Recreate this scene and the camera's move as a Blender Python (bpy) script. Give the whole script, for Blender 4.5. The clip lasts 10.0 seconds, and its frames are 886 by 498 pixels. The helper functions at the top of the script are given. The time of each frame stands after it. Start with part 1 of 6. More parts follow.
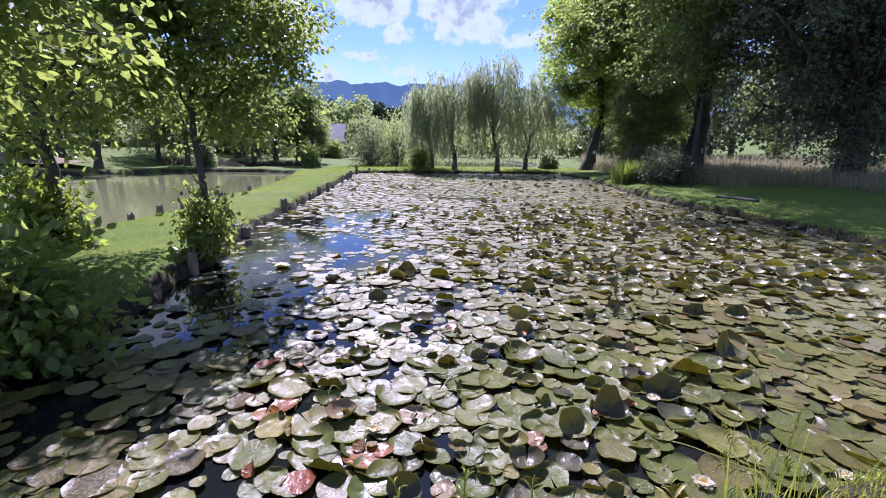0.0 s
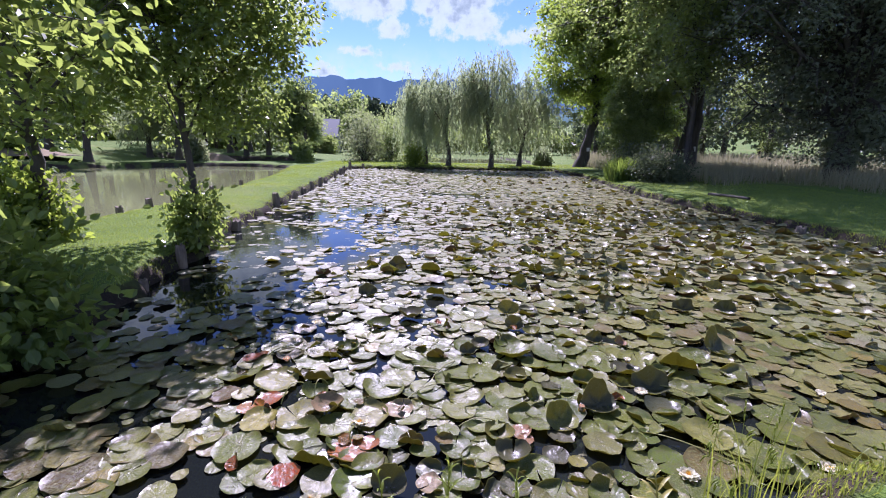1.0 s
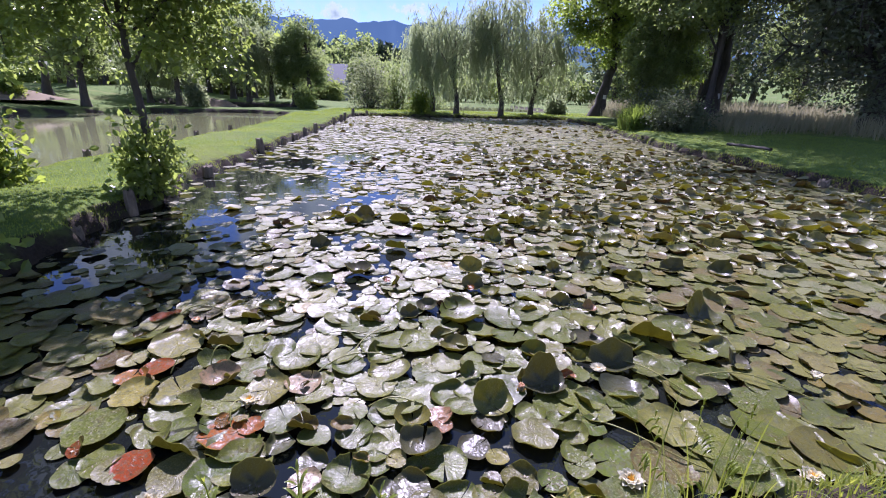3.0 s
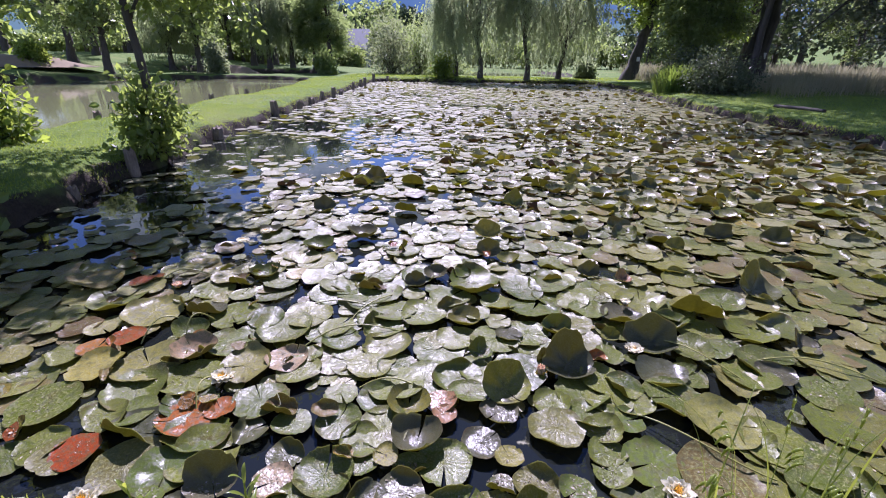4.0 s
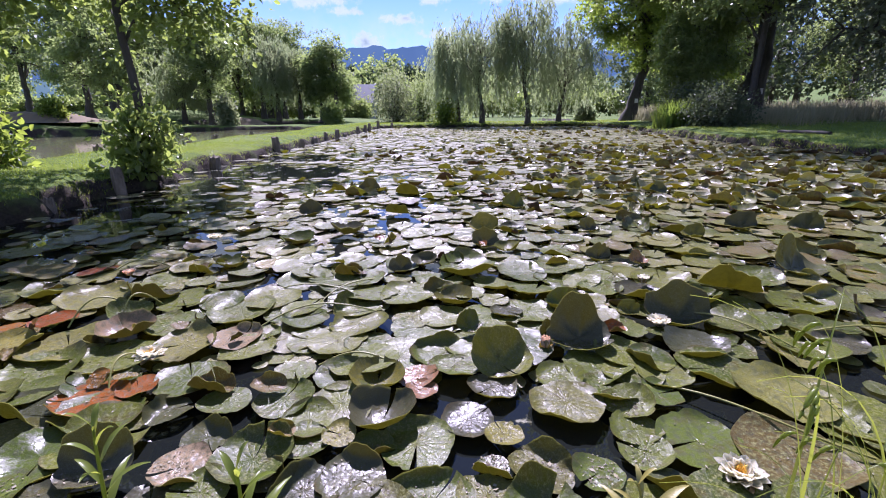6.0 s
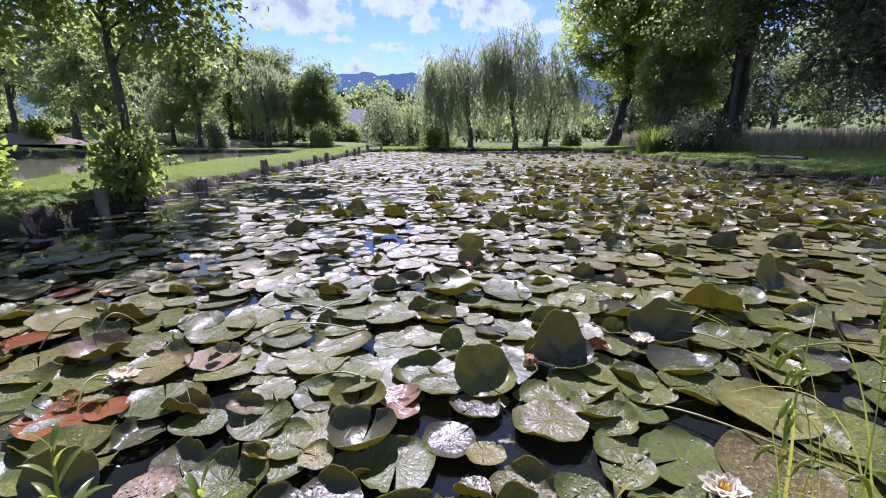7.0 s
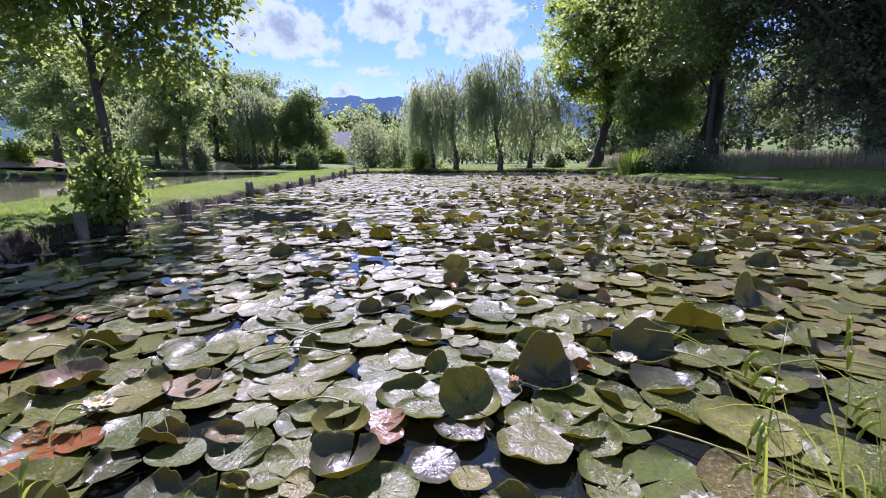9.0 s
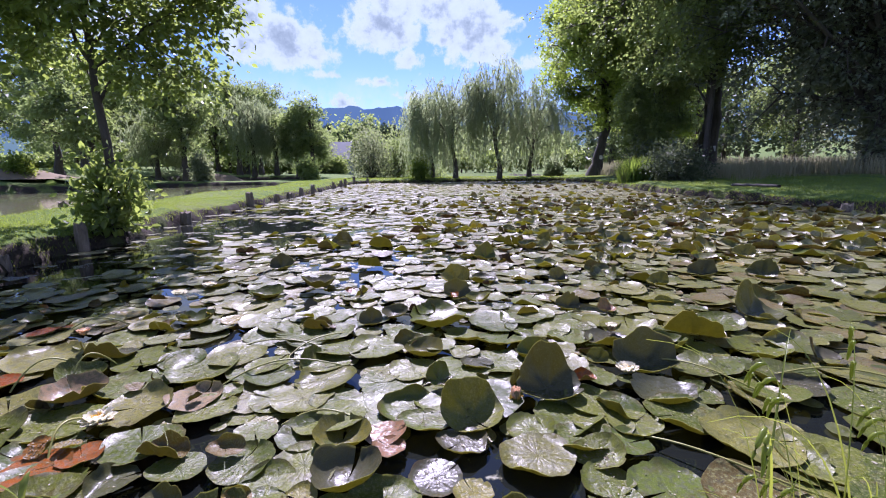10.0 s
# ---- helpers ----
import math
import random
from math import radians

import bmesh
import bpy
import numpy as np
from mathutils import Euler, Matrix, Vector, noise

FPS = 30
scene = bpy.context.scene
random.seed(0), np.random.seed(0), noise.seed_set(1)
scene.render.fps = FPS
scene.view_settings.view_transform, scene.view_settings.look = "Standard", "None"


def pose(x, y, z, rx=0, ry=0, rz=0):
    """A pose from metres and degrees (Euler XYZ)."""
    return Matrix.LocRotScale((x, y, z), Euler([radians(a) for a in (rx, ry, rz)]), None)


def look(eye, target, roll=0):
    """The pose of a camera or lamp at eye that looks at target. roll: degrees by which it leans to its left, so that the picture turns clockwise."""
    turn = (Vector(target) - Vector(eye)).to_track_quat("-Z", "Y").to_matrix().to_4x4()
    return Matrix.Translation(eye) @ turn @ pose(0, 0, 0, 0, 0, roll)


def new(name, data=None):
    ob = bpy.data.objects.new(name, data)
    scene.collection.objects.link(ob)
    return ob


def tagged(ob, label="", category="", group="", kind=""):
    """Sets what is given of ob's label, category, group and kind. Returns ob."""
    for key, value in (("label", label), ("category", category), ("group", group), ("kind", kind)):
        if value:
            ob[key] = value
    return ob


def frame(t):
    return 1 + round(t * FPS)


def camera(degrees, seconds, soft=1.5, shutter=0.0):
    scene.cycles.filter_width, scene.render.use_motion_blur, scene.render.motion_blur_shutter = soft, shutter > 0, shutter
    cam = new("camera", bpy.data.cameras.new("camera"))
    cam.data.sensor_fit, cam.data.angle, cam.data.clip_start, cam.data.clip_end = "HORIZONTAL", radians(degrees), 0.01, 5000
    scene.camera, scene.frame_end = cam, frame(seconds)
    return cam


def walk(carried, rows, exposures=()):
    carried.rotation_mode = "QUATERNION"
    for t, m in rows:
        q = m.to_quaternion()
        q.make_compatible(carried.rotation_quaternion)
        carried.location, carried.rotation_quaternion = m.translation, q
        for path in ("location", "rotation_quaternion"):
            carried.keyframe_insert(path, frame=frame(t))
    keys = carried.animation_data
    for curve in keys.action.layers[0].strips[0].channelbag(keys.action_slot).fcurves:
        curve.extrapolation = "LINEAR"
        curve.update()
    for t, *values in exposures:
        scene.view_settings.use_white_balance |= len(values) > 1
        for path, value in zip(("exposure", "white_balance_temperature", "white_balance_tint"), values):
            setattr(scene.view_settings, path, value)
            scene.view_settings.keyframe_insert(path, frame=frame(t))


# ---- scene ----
cam = camera(90.3, 10.0, 1.1)
PATH = [
    (0, (0.06, 0.132, 1.718), (0.017, 2.081, 1.273), 0.6),
    (0.5, (0.067, 0.137, 1.711), (0.036, 2.087, 1.267), 0.8),
    (1, (0.098, 0.148, 1.688), (0.082, 2.095, 1.228), 1.1),
    (1.5, (0.158, 0.23, 1.655), (0.157, 2.171, 1.172), 0.9),
    (2, (0.268, 0.433, 1.617), (0.298, 2.363, 1.091), 0.8),
    (3.3, (0.663, 0.776, 1.505), (0.558, 2.638, 0.784), 1.6),
    (3.5, (0.663, 0.863, 1.476), (0.542, 2.71, 0.719), 1.6),
    (4, (0.688, 1.034, 1.337), (0.521, 2.864, 0.548), 0.9),
    (4.5, (0.74, 1.133, 1.079), (0.526, 2.97, 0.317), 0.4),
    (5, (0.769, 1.205, 0.917), (0.537, 3.059, 0.203), 0.0),
    (5.5, (0.773, 1.219, 0.872), (0.542, 3.096, 0.221), -0.5),
    (7, (0.804, 1.218, 0.835), (0.641, 3.151, 0.35), -0.3),
    (7.5, (0.806, 1.217, 0.834), (0.656, 3.156, 0.37), 0.0),
    (8, (0.811, 1.22, 0.83), (0.682, 3.165, 0.384), 0.1),
    (8.5, (0.816, 1.215, 0.84), (0.703, 3.167, 0.419), -0.1),
    (9, (0.817, 1.207, 0.843), (0.712, 3.165, 0.45), -0.4),
    (9.5, (0.817, 1.203, 0.851), (0.714, 3.166, 0.481), -0.6),
    (10, (0.815, 1.206, 0.85), (0.71, 3.171, 0.496), -0.8),
]
walk(cam, [(t, look(eye, target, roll)) for t, eye, target, roll in PATH], [(0.0, 1.26, 5350, 47), (10.0, 1.26, 5350, 47)])

# ---- world, sun ----
SUN_AZ, SUN_EL = -12.3, 48.0          # degrees from +y towards +x, and above the horizon
world = bpy.data.worlds.new("world")
scene.world = world
world.use_nodes = True
wn, wl = world.node_tree.nodes, world.node_tree.links
sky = wn.new("ShaderNodeTexSky")
sky.sky_type, sky.sun_disc = "NISHITA", False
sky.sun_elevation, sky.sun_rotation = radians(SUN_EL), radians(SUN_AZ)
sky.air_density, sky.dust_density, sky.ozone_density = 0.9, 0.0, 6.0
wn["Background"].inputs["Strength"].default_value = 0.068
wl.new(sky.outputs["Color"], wn["Background"].inputs["Color"])
sun = new("sun", bpy.data.lights.new("sun", "SUN"))
sun.data.energy, sun.data.angle, sun.data.color = 4.9, radians(0.53), (1.0, 0.95, 0.86)
toward_sun = Vector((math.sin(radians(SUN_AZ)) * math.cos(radians(SUN_EL)), math.cos(radians(SUN_AZ)) * math.cos(radians(SUN_EL)), math.sin(radians(SUN_EL))))
sun.matrix_world = look(toward_sun * 50, (0, 0, 0))


# ---- materials ----
def material(name):
    m = bpy.data.materials.new(name)
    m.use_nodes = True
    return m, m.node_tree.nodes, m.node_tree.links


def put(links, value, socket):
    if isinstance(value, bpy.types.NodeSocket):
        links.new(value, socket)
    else:
        socket.default_value = value


def calc(n, l, op, a, b=0.0, c=0.0, clamp=False):
    node = n.new("ShaderNodeMath")
    node.operation, node.use_clamp = op, clamp
    for i, v in enumerate((a, b, c)):
        put(l, v, node.inputs[i])
    return node.outputs[0]


def blend(n, l, fac, a, b, mode="MIX"):
    node = n.new("ShaderNodeMix")
    node.data_type, node.blend_type = "RGBA", mode
    put(l, fac, node.inputs[0])
    put(l, (*a, 1) if isinstance(a, tuple) and len(a) == 3 else a, node.inputs[6])
    put(l, (*b, 1) if isinstance(b, tuple) and len(b) == 3 else b, node.inputs[7])
    return node.outputs[2]


def coords(n, kind="Object"):
    return n.new("ShaderNodeTexCoord").outputs[kind]


def fuzz(n, l, where, scale, detail=4.0, rough=0.55, dim="3D"):
    node = n.new("ShaderNodeTexNoise")
    node.noise_dimensions = dim
    l.new(where, node.inputs["Vector"])
    node.inputs["Scale"].default_value, node.inputs["Detail"].default_value, node.inputs["Roughness"].default_value = scale, detail, rough
    return node.outputs[0]


def ramp(n, l, value, stops):
    node = n.new("ShaderNodeValToRGB")
    while len(node.color_ramp.elements) < len(stops):
        node.color_ramp.elements.new(0.5)
    for e, (p, c) in zip(node.color_ramp.elements, stops):
        e.position, e.color = p, (*c, 1) if len(c) == 3 else c
    put(l, value, node.inputs[0])
    return node.outputs[0]


def step(n, l, value, low, high):
    node = n.new("ShaderNodeMapRange")
    node.interpolation_type = "SMOOTHSTEP"
    put(l, value, node.inputs["Value"])
    node.inputs["From Min"].default_value, node.inputs["From Max"].default_value = low, high
    return node.outputs[0]


def relief(n, l, height, strength, distance, bsdf):
    node = n.new("ShaderNodeBump")
    node.inputs["Strength"].default_value, node.inputs["Distance"].default_value = strength, distance
    l.new(height, node.inputs["Height"])
    l.new(node.outputs[0], bsdf.inputs["Normal"])
    return node.outputs[0]


def leafy(name, dark, light, through_colour, gloss=0.4, share=0.45, warm=None):
    """Leaves that let light through, each of its own shade."""
    m, n, l = material(name)
    b = n["Principled BSDF"]
    island = n.new("ShaderNodeNewGeometry").outputs["Random Per Island"]
    col = ramp(n, l, island, [(0.0, dark), (0.7, light), (1.0, warm or light)])
    patch = fuzz(n, l, coords(n), 0.7, 2.0)
    col = blend(n, l, calc(n, l, "MULTIPLY", patch, 0.5), col, dark)
    l.new(col, b.inputs["Base Color"])
    b.inputs["Roughness"].default_value = gloss
    b.inputs["Specular IOR Level"].default_value = 0.4
    t = n.new("ShaderNodeBsdfTranslucent")
    tc = blend(n, l, island, through_colour, tuple(c * 0.7 for c in through_colour))
    l.new(tc, t.inputs["Color"])
    mix = n.new("ShaderNodeMixShader")
    mix.inputs[0].default_value = share
    l.new(b.outputs[0], mix.inputs[1])
    l.new(t.outputs[0], mix.inputs[2])
    l.new(mix.outputs[0], n["Material Output"].inputs["Surface"])
    return m


ALDER = leafy("alder_leaf", (0.062, 0.098, 0.026), (0.100, 0.148, 0.038), (0.40, 0.50, 0.09), 0.34, 0.54)
SHRUB = leafy("shrub_leaf", (0.055, 0.095, 0.020), (0.095, 0.150, 0.030), (0.42, 0.53, 0.06), 0.36, 0.52)
OAK = leafy("oak_leaf", (0.075, 0.104, 0.045), (0.118, 0.152, 0.062), (0.44, 0.55, 0.13), 0.4, 0.54)
WILLOW = leafy("willow_leaf", (0.130, 0.158, 0.088), (0.185, 0.215, 0.125), (0.50, 0.59, 0.27), 0.45, 0.58)
OAKLIGHT = leafy("sunny_oak_leaf", (0.060, 0.095, 0.024), (0.100, 0.145, 0.034), (0.46, 0.60, 0.07), 0.4, 0.58)
FARLEAF = leafy("far_leaf", (0.078, 0.106, 0.046), (0.116, 0.148, 0.064), (0.44, 0.55, 0.16), 0.5, 0.52)
PALELEAF = leafy("pale_leaf", (0.110, 0.135, 0.075), (0.160, 0.185, 0.105), (0.40, 0.46, 0.20), 0.5, 0.48)
SALLOW = leafy("sallow_leaf", (0.060, 0.078, 0.040), (0.095, 0.115, 0.060), (0.18, 0.23, 0.09), 0.5, 0.38)
DARKLEAF = leafy("dark_leaf", (0.088, 0.104, 0.072), (0.124, 0.144, 0.094), (0.34, 0.40, 0.21), 0.45, 0.48)
CONIFER = leafy("conifer_leaf", (0.030, 0.050, 0.026), (0.045, 0.070, 0.034), (0.08, 0.12, 0.05), 0.6, 0.25)
GRASSBLADE = leafy("grass_blade", (0.085, 0.135, 0.018), (0.150, 0.210, 0.030), (0.42, 0.54, 0.05), 0.45, 0.45, (0.22, 0.22, 0.06))
HAY = leafy("tall_grass_blade", (0.150, 0.150, 0.065), (0.330, 0.300, 0.170), (0.42, 0.39, 0.22), 0.6, 0.4, (0.42, 0.37, 0.23))
REED = leafy("reed_blade", (0.070, 0.120, 0.024), (0.120, 0.190, 0.038), (0.36, 0.50, 0.06), 0.35, 0.45)
SHOOT = leafy("shoot_leaf", (0.100, 0.140, 0.022), (0.180, 0.220, 0.034), (0.50, 0.56, 0.06), 0.32, 0.45)


def bark_material(name, a, b_, scale):
    m, n, l = material(name)
    b = n["Principled BSDF"]
    mp = n.new("ShaderNodeMapping")
    mp.inputs["Scale"].default_value = (1, 1, 0.22)
    l.new(coords(n), mp.inputs["Vector"])
    f = fuzz(n, l, mp.outputs[0], scale, 8.0, 0.7)
    g = fuzz(n, l, coords(n), 1.3, 3.0)
    col = ramp(n, l, f, [(0.3, a), (0.7, b_)])
    col = blend(n, l, step(n, l, g, 0.55, 0.75), col, (0.075, 0.085, 0.045))
    l.new(col, b.inputs["Base Color"])
    b.inputs["Roughness"].default_value = 0.9
    relief(n, l, f, 0.9, 0.02, b)
    return m


BARK = bark_material("bark", (0.035, 0.028, 0.022), (0.10, 0.082, 0.062), 14)
OAKBARK = bark_material("oak_bark", (0.03, 0.025, 0.02), (0.085, 0.070, 0.055), 7)
POSTWOOD = bark_material("weathered_wood", (0.070, 0.055, 0.040), (0.28, 0.22, 0.155), 26)


def ground_material():
    m, n, l = material("ground")
    b = n["Principled BSDF"]
    where = coords(n)
    big, mid, fine = fuzz(n, l, where, 0.25, 3.0), fuzz(n, l, where, 2.2, 5.0), fuzz(n, l, where, 38.0, 4.0, 0.7)
    green = ramp(n, l, mid, [(0.25, (0.060, 0.105, 0.016)), (0.55, (0.105, 0.165, 0.024)), (0.8, (0.165, 0.190, 0.045))])
    green = blend(n, l, calc(n, l, "MULTIPLY", fine, 0.55), green, (0.045, 0.075, 0.012))
    green = blend(n, l, step(n, l, big, 0.52, 0.72), green, (0.150, 0.165, 0.045))
    soil = ramp(n, l, fine, [(0.3, (0.018, 0.014, 0.010)), (0.7, (0.055, 0.042, 0.028))])
    soil = blend(n, l, step(n, l, mid, 0.5, 0.66), soil, (0.070, 0.085, 0.025))
    up = n.new("ShaderNodeSeparateXYZ")
    l.new(n.new("ShaderNodeNewGeometry").outputs["Normal"], up.inputs[0])
    steep = step(n, l, calc(n, l, "ADD", up.outputs[2], calc(n, l, "MULTIPLY", mid, 0.25)), 1.06, 0.96)
    l.new(blend(n, l, steep, green, soil), b.inputs["Base Color"])
    b.inputs["Roughness"].default_value = 0.95
    b.inputs["Specular IOR Level"].default_value = 0.2
    relief(n, l, fine, 0.8, 0.03, b)
    return m


GROUND = ground_material()


def water_material(name, base, murk, wave, scum):
    m, n, l = material(name)
    b = n["Principled BSDF"]
    where = coords(n)
    b.inputs["Roughness"].default_value = 0.02
    b.inputs["IOR"].default_value = 1.333
    cloud = fuzz(n, l, where, 0.35, 3.0)
    col = blend(n, l, cloud, base, murk)
    if scum:
        xyz = n.new("ShaderNodeSeparateXYZ")
        l.new(where, xyz.inputs[0])
        side = calc(n, l, "MULTIPLY", step(n, l, xyz.outputs[0], 0.5, 4.5), step(n, l, xyz.outputs[1], 2.5, 5.0))
        f = calc(n, l, "ADD", fuzz(n, l, where, 3.1, 7.0, 0.68), calc(n, l, "MULTIPLY_ADD", side, 0.12, calc(n, l, "MULTIPLY", step(n, l, xyz.outputs[1], 2.6, 3.4), 0.07)))
        film = step(n, l, f, 0.63, 0.70)
        grain = fuzz(n, l, where, 60.0, 3.0)
        col = blend(n, l, film, col, ramp(n, l, grain, [(0.3, (0.070, 0.075, 0.030)), (0.7, (0.200, 0.190, 0.095))]))
        l.new(calc(n, l, "MULTIPLY_ADD", film, 0.55, 0.02), b.inputs["Roughness"])
    l.new(col, b.inputs["Base Color"])
    relief(n, l, fuzz(n, l, where, 5.0, 3.0), wave, 0.02, b)
    return m


WATER = water_material("lily_water", (0.004, 0.006, 0.008), (0.012, 0.014, 0.010), 0.06, True)
GREENWATER = water_material("green_water", (0.150, 0.160, 0.075), (0.175, 0.185, 0.090), 0.10, False)


def pad_material(name, own, tones, under=False, glow_through=None, near=None, clean=False):
    """Lily pads: veined, dusty, glossy. own: each object by itself, else each island of a joined mesh."""
    m, n, l = material(name)
    near = own if near is None else near
    b = n["Principled BSDF"]
    pick = n.new("ShaderNodeObjectInfo").outputs["Random"] if own else n.new("ShaderNodeNewGeometry").outputs["Random Per Island"]
    uv = n.new("ShaderNodeUVMap")
    uv.uv_map = "UVMap"
    xyz = n.new("ShaderNodeSeparateXYZ")
    l.new(uv.outputs[0], xyz.inputs[0])
    ang = calc(n, l, "ARCTAN2", xyz.outputs[1], xyz.outputs[0])
    rad = n.new("ShaderNodeVectorMath")
    rad.operation = "LENGTH"
    l.new(uv.outputs[0], rad.inputs[0])
    shift = n.new("ShaderNodeVectorMath")
    shift.operation = "ADD"
    off = n.new("ShaderNodeCombineXYZ")
    l.new(calc(n, l, "MULTIPLY", pick, 91.0), off.inputs[0])
    l.new(calc(n, l, "MULTIPLY", pick, 57.0), off.inputs[1])
    l.new(uv.outputs[0], shift.inputs[0])
    l.new(off.outputs[0], shift.inputs[1])
    stray = calc(n, l, "MULTIPLY_ADD", fuzz(n, l, shift.outputs[0], 2.6, 3.0), 0.55, ang)
    vein = calc(n, l, "POWER", calc(n, l, "ABSOLUTE", calc(n, l, "SINE", calc(n, l, "MULTIPLY", stray, 8.5))), 0.5)
    lay = fuzz(n, l, coords(n), 0.42, 4.0, 0.6)
    blot, dust = fuzz(n, l, shift.outputs[0], 1.3, 5.0, 0.6), fuzz(n, l, shift.outputs[0], 13.0, 6.0, 0.72)
    mottle = fuzz(n, l, shift.outputs[0], 6.5, 6.0, 0.70)
    col = ramp(n, l, pick, tones)
    if not near and not under:
        col = blend(n, l, calc(n, l, "MULTIPLY", step(n, l, lay, 0.45, 0.62), 0.45), col, (0.105, 0.085, 0.036))
        col = blend(n, l, calc(n, l, "MULTIPLY", step(n, l, lay, 0.42, 0.30), 0.5), col, (0.105, 0.150, 0.024))
    col = blend(n, l, step(n, l, blot, 0.52, 0.70), col, (0.095, 0.080, 0.026) if not under else (0.14, 0.06, 0.035))
    col = blend(n, l, calc(n, l, "MULTIPLY", step(n, l, mottle, 0.46, 0.60), 0.68), col, (0.036, 0.046, 0.016))
    col = blend(n, l, calc(n, l, "MULTIPLY", calc(n, l, "SUBTRACT", 1.0, vein), 0.05), col, (0.170, 0.200, 0.070))
    rim = step(n, l, calc(n, l, "ADD", rad.outputs["Value"], calc(n, l, "MULTIPLY", mottle, 0.16)), 0.98, 1.06)
    col = blend(n, l, calc(n, l, "MULTIPLY", rim, 0.55), col, (0.10, 0.06, 0.03))
    dirt = calc(n, l, "MULTIPLY", step(n, l, dust, *((0.50, 0.60) if near else (0.43, 0.55))), step(n, l, calc(n, l, "ADD", blot, calc(n, l, "MULTIPLY", calc(n, l, "FRACT", calc(n, l, "MULTIPLY", pick, 7.3)), 0.30)), *((0.52, 0.72) if near else (0.44, 0.64))))
    col = blend(n, l, calc(n, l, "MULTIPLY", dirt, 0.0 if under else 0.10 if clean else 0.55 if near else 0.7), col, (0.40, 0.40, 0.12) if near else (0.40, 0.38, 0.22))
    grit = fuzz(n, l, shift.outputs[0], 42.0, 3.0, 0.7)
    col = blend(n, l, calc(n, l, "MULTIPLY", step(n, l, grit, 0.47, 0.60), 0.55), col, (0.030, 0.036, 0.016))
    col = blend(n, l, calc(n, l, "MULTIPLY", step(n, l, grit, 0.44, 0.36), 0.0 if under else 0.40 if near else 0.45), col, (0.34, 0.34, 0.12))
    l.new(col, b.inputs["Base Color"])
    wet = calc(n, l, "MULTIPLY_ADD", step(n, l, mottle, 0.42, 0.60), 0.24, 0.28 if under else 0.20 if clean else 0.27 if near else 0.29)
    l.new(calc(n, l, "MULTIPLY_ADD", dirt, 0.10, wet), b.inputs["Roughness"])
    shine = step(n, l, calc(n, l, "ADD", calc(n, l, "MULTIPLY", fuzz(n, l, shift.outputs[0], 19.0, 5.0, 0.75), 0.6), calc(n, l, "MULTIPLY", mottle, 0.4)), 0.44, 0.54)
    l.new(calc(n, l, "MULTIPLY_ADD", shine, 0.22 if own else 0.40, 0.14 if own else 0.30), b.inputs["Specular IOR Level"])
    swell = fuzz(n, l, shift.outputs[0], 2.2, 2.0, 0.5)
    h = calc(n, l, "ADD", calc(n, l, "MULTIPLY", vein, 0.10 if clean else 0.22), calc(n, l, "ADD", calc(n, l, "MULTIPLY", dust, 0.26 if near and not clean else 0.10 if clean else 0.5), calc(n, l, "MULTIPLY", swell if near else mottle, 1.7 if near else 1.0)))
    h = calc(n, l, "MULTIPLY_ADD", grit, 0.03 if clean else 0.10, h)
    relief(n, l, h, 0.7, 0.0042 if near else 0.0017, b)
    t = n.new("ShaderNodeBsdfTranslucent")
    l.new(ramp(n, l, calc(n, l, "FRACT", calc(n, l, "MULTIPLY", pick, 3.7)), glow_through) if under else blend(n, l, 0.6, col, (0.58, 0.60, 0.10)), t.inputs["Color"])
    mix = n.new("ShaderNodeMixShader")
    mix.inputs[0].default_value = 0.54 if under else 0.34
    l.new(b.outputs[0], mix.inputs[1])
    l.new(t.outputs[0], mix.inputs[2])
    l.new(mix.outputs[0], n["Material Output"].inputs["Surface"])
    return m


GREENS = [(0.0, (0.065, 0.095, 0.012)), (0.25, (0.117, 0.152, 0.018)), (0.5, (0.174, 0.199, 0.028)), (0.72, (0.229, 0.224, 0.046)), (0.86, (0.184, 0.145, 0.049)), (0.93, (0.088, 0.056, 0.032)), (1.0, (0.323, 0.261, 0.035))]
UNDERS = [(0.0, (0.240, 0.230, 0.022)), (0.35, (0.340, 0.310, 0.030)), (0.55, (0.180, 0.130, 0.040)), (0.72, (0.075, 0.038, 0.042)), (0.82, (0.060, 0.032, 0.040)), (0.9, (0.350, 0.300, 0.030)), (1.0, (0.400, 0.330, 0.030))]
FRESH = [(0.0, (0.046, 0.072, 0.008)), (0.3, (0.090, 0.120, 0.012)), (0.6, (0.136, 0.156, 0.017)), (0.85, (0.165, 0.165, 0.030)), (0.95, (0.110, 0.100, 0.026)), (1.0, (0.190, 0.170, 0.022))]
DUSTY = [(0.0, (0.070, 0.091, 0.013)), (0.3, (0.138, 0.156, 0.024)), (0.55, (0.198, 0.199, 0.038)), (0.75, (0.243, 0.221, 0.057)), (0.86, (0.181, 0.130, 0.046)), (0.92, (0.078, 0.051, 0.028)), (1.0, (0.317, 0.243, 0.032))]
REDS = [(0.0, (0.30, 0.038, 0.010)), (0.5, (0.32, 0.085, 0.012)), (1.0, (0.38, 0.165, 0.020))]
PAD_TOP, PAD_TOP_JOINED = pad_material("pad_top", True, FRESH), pad_material("pad_top_joined", False, GREENS)
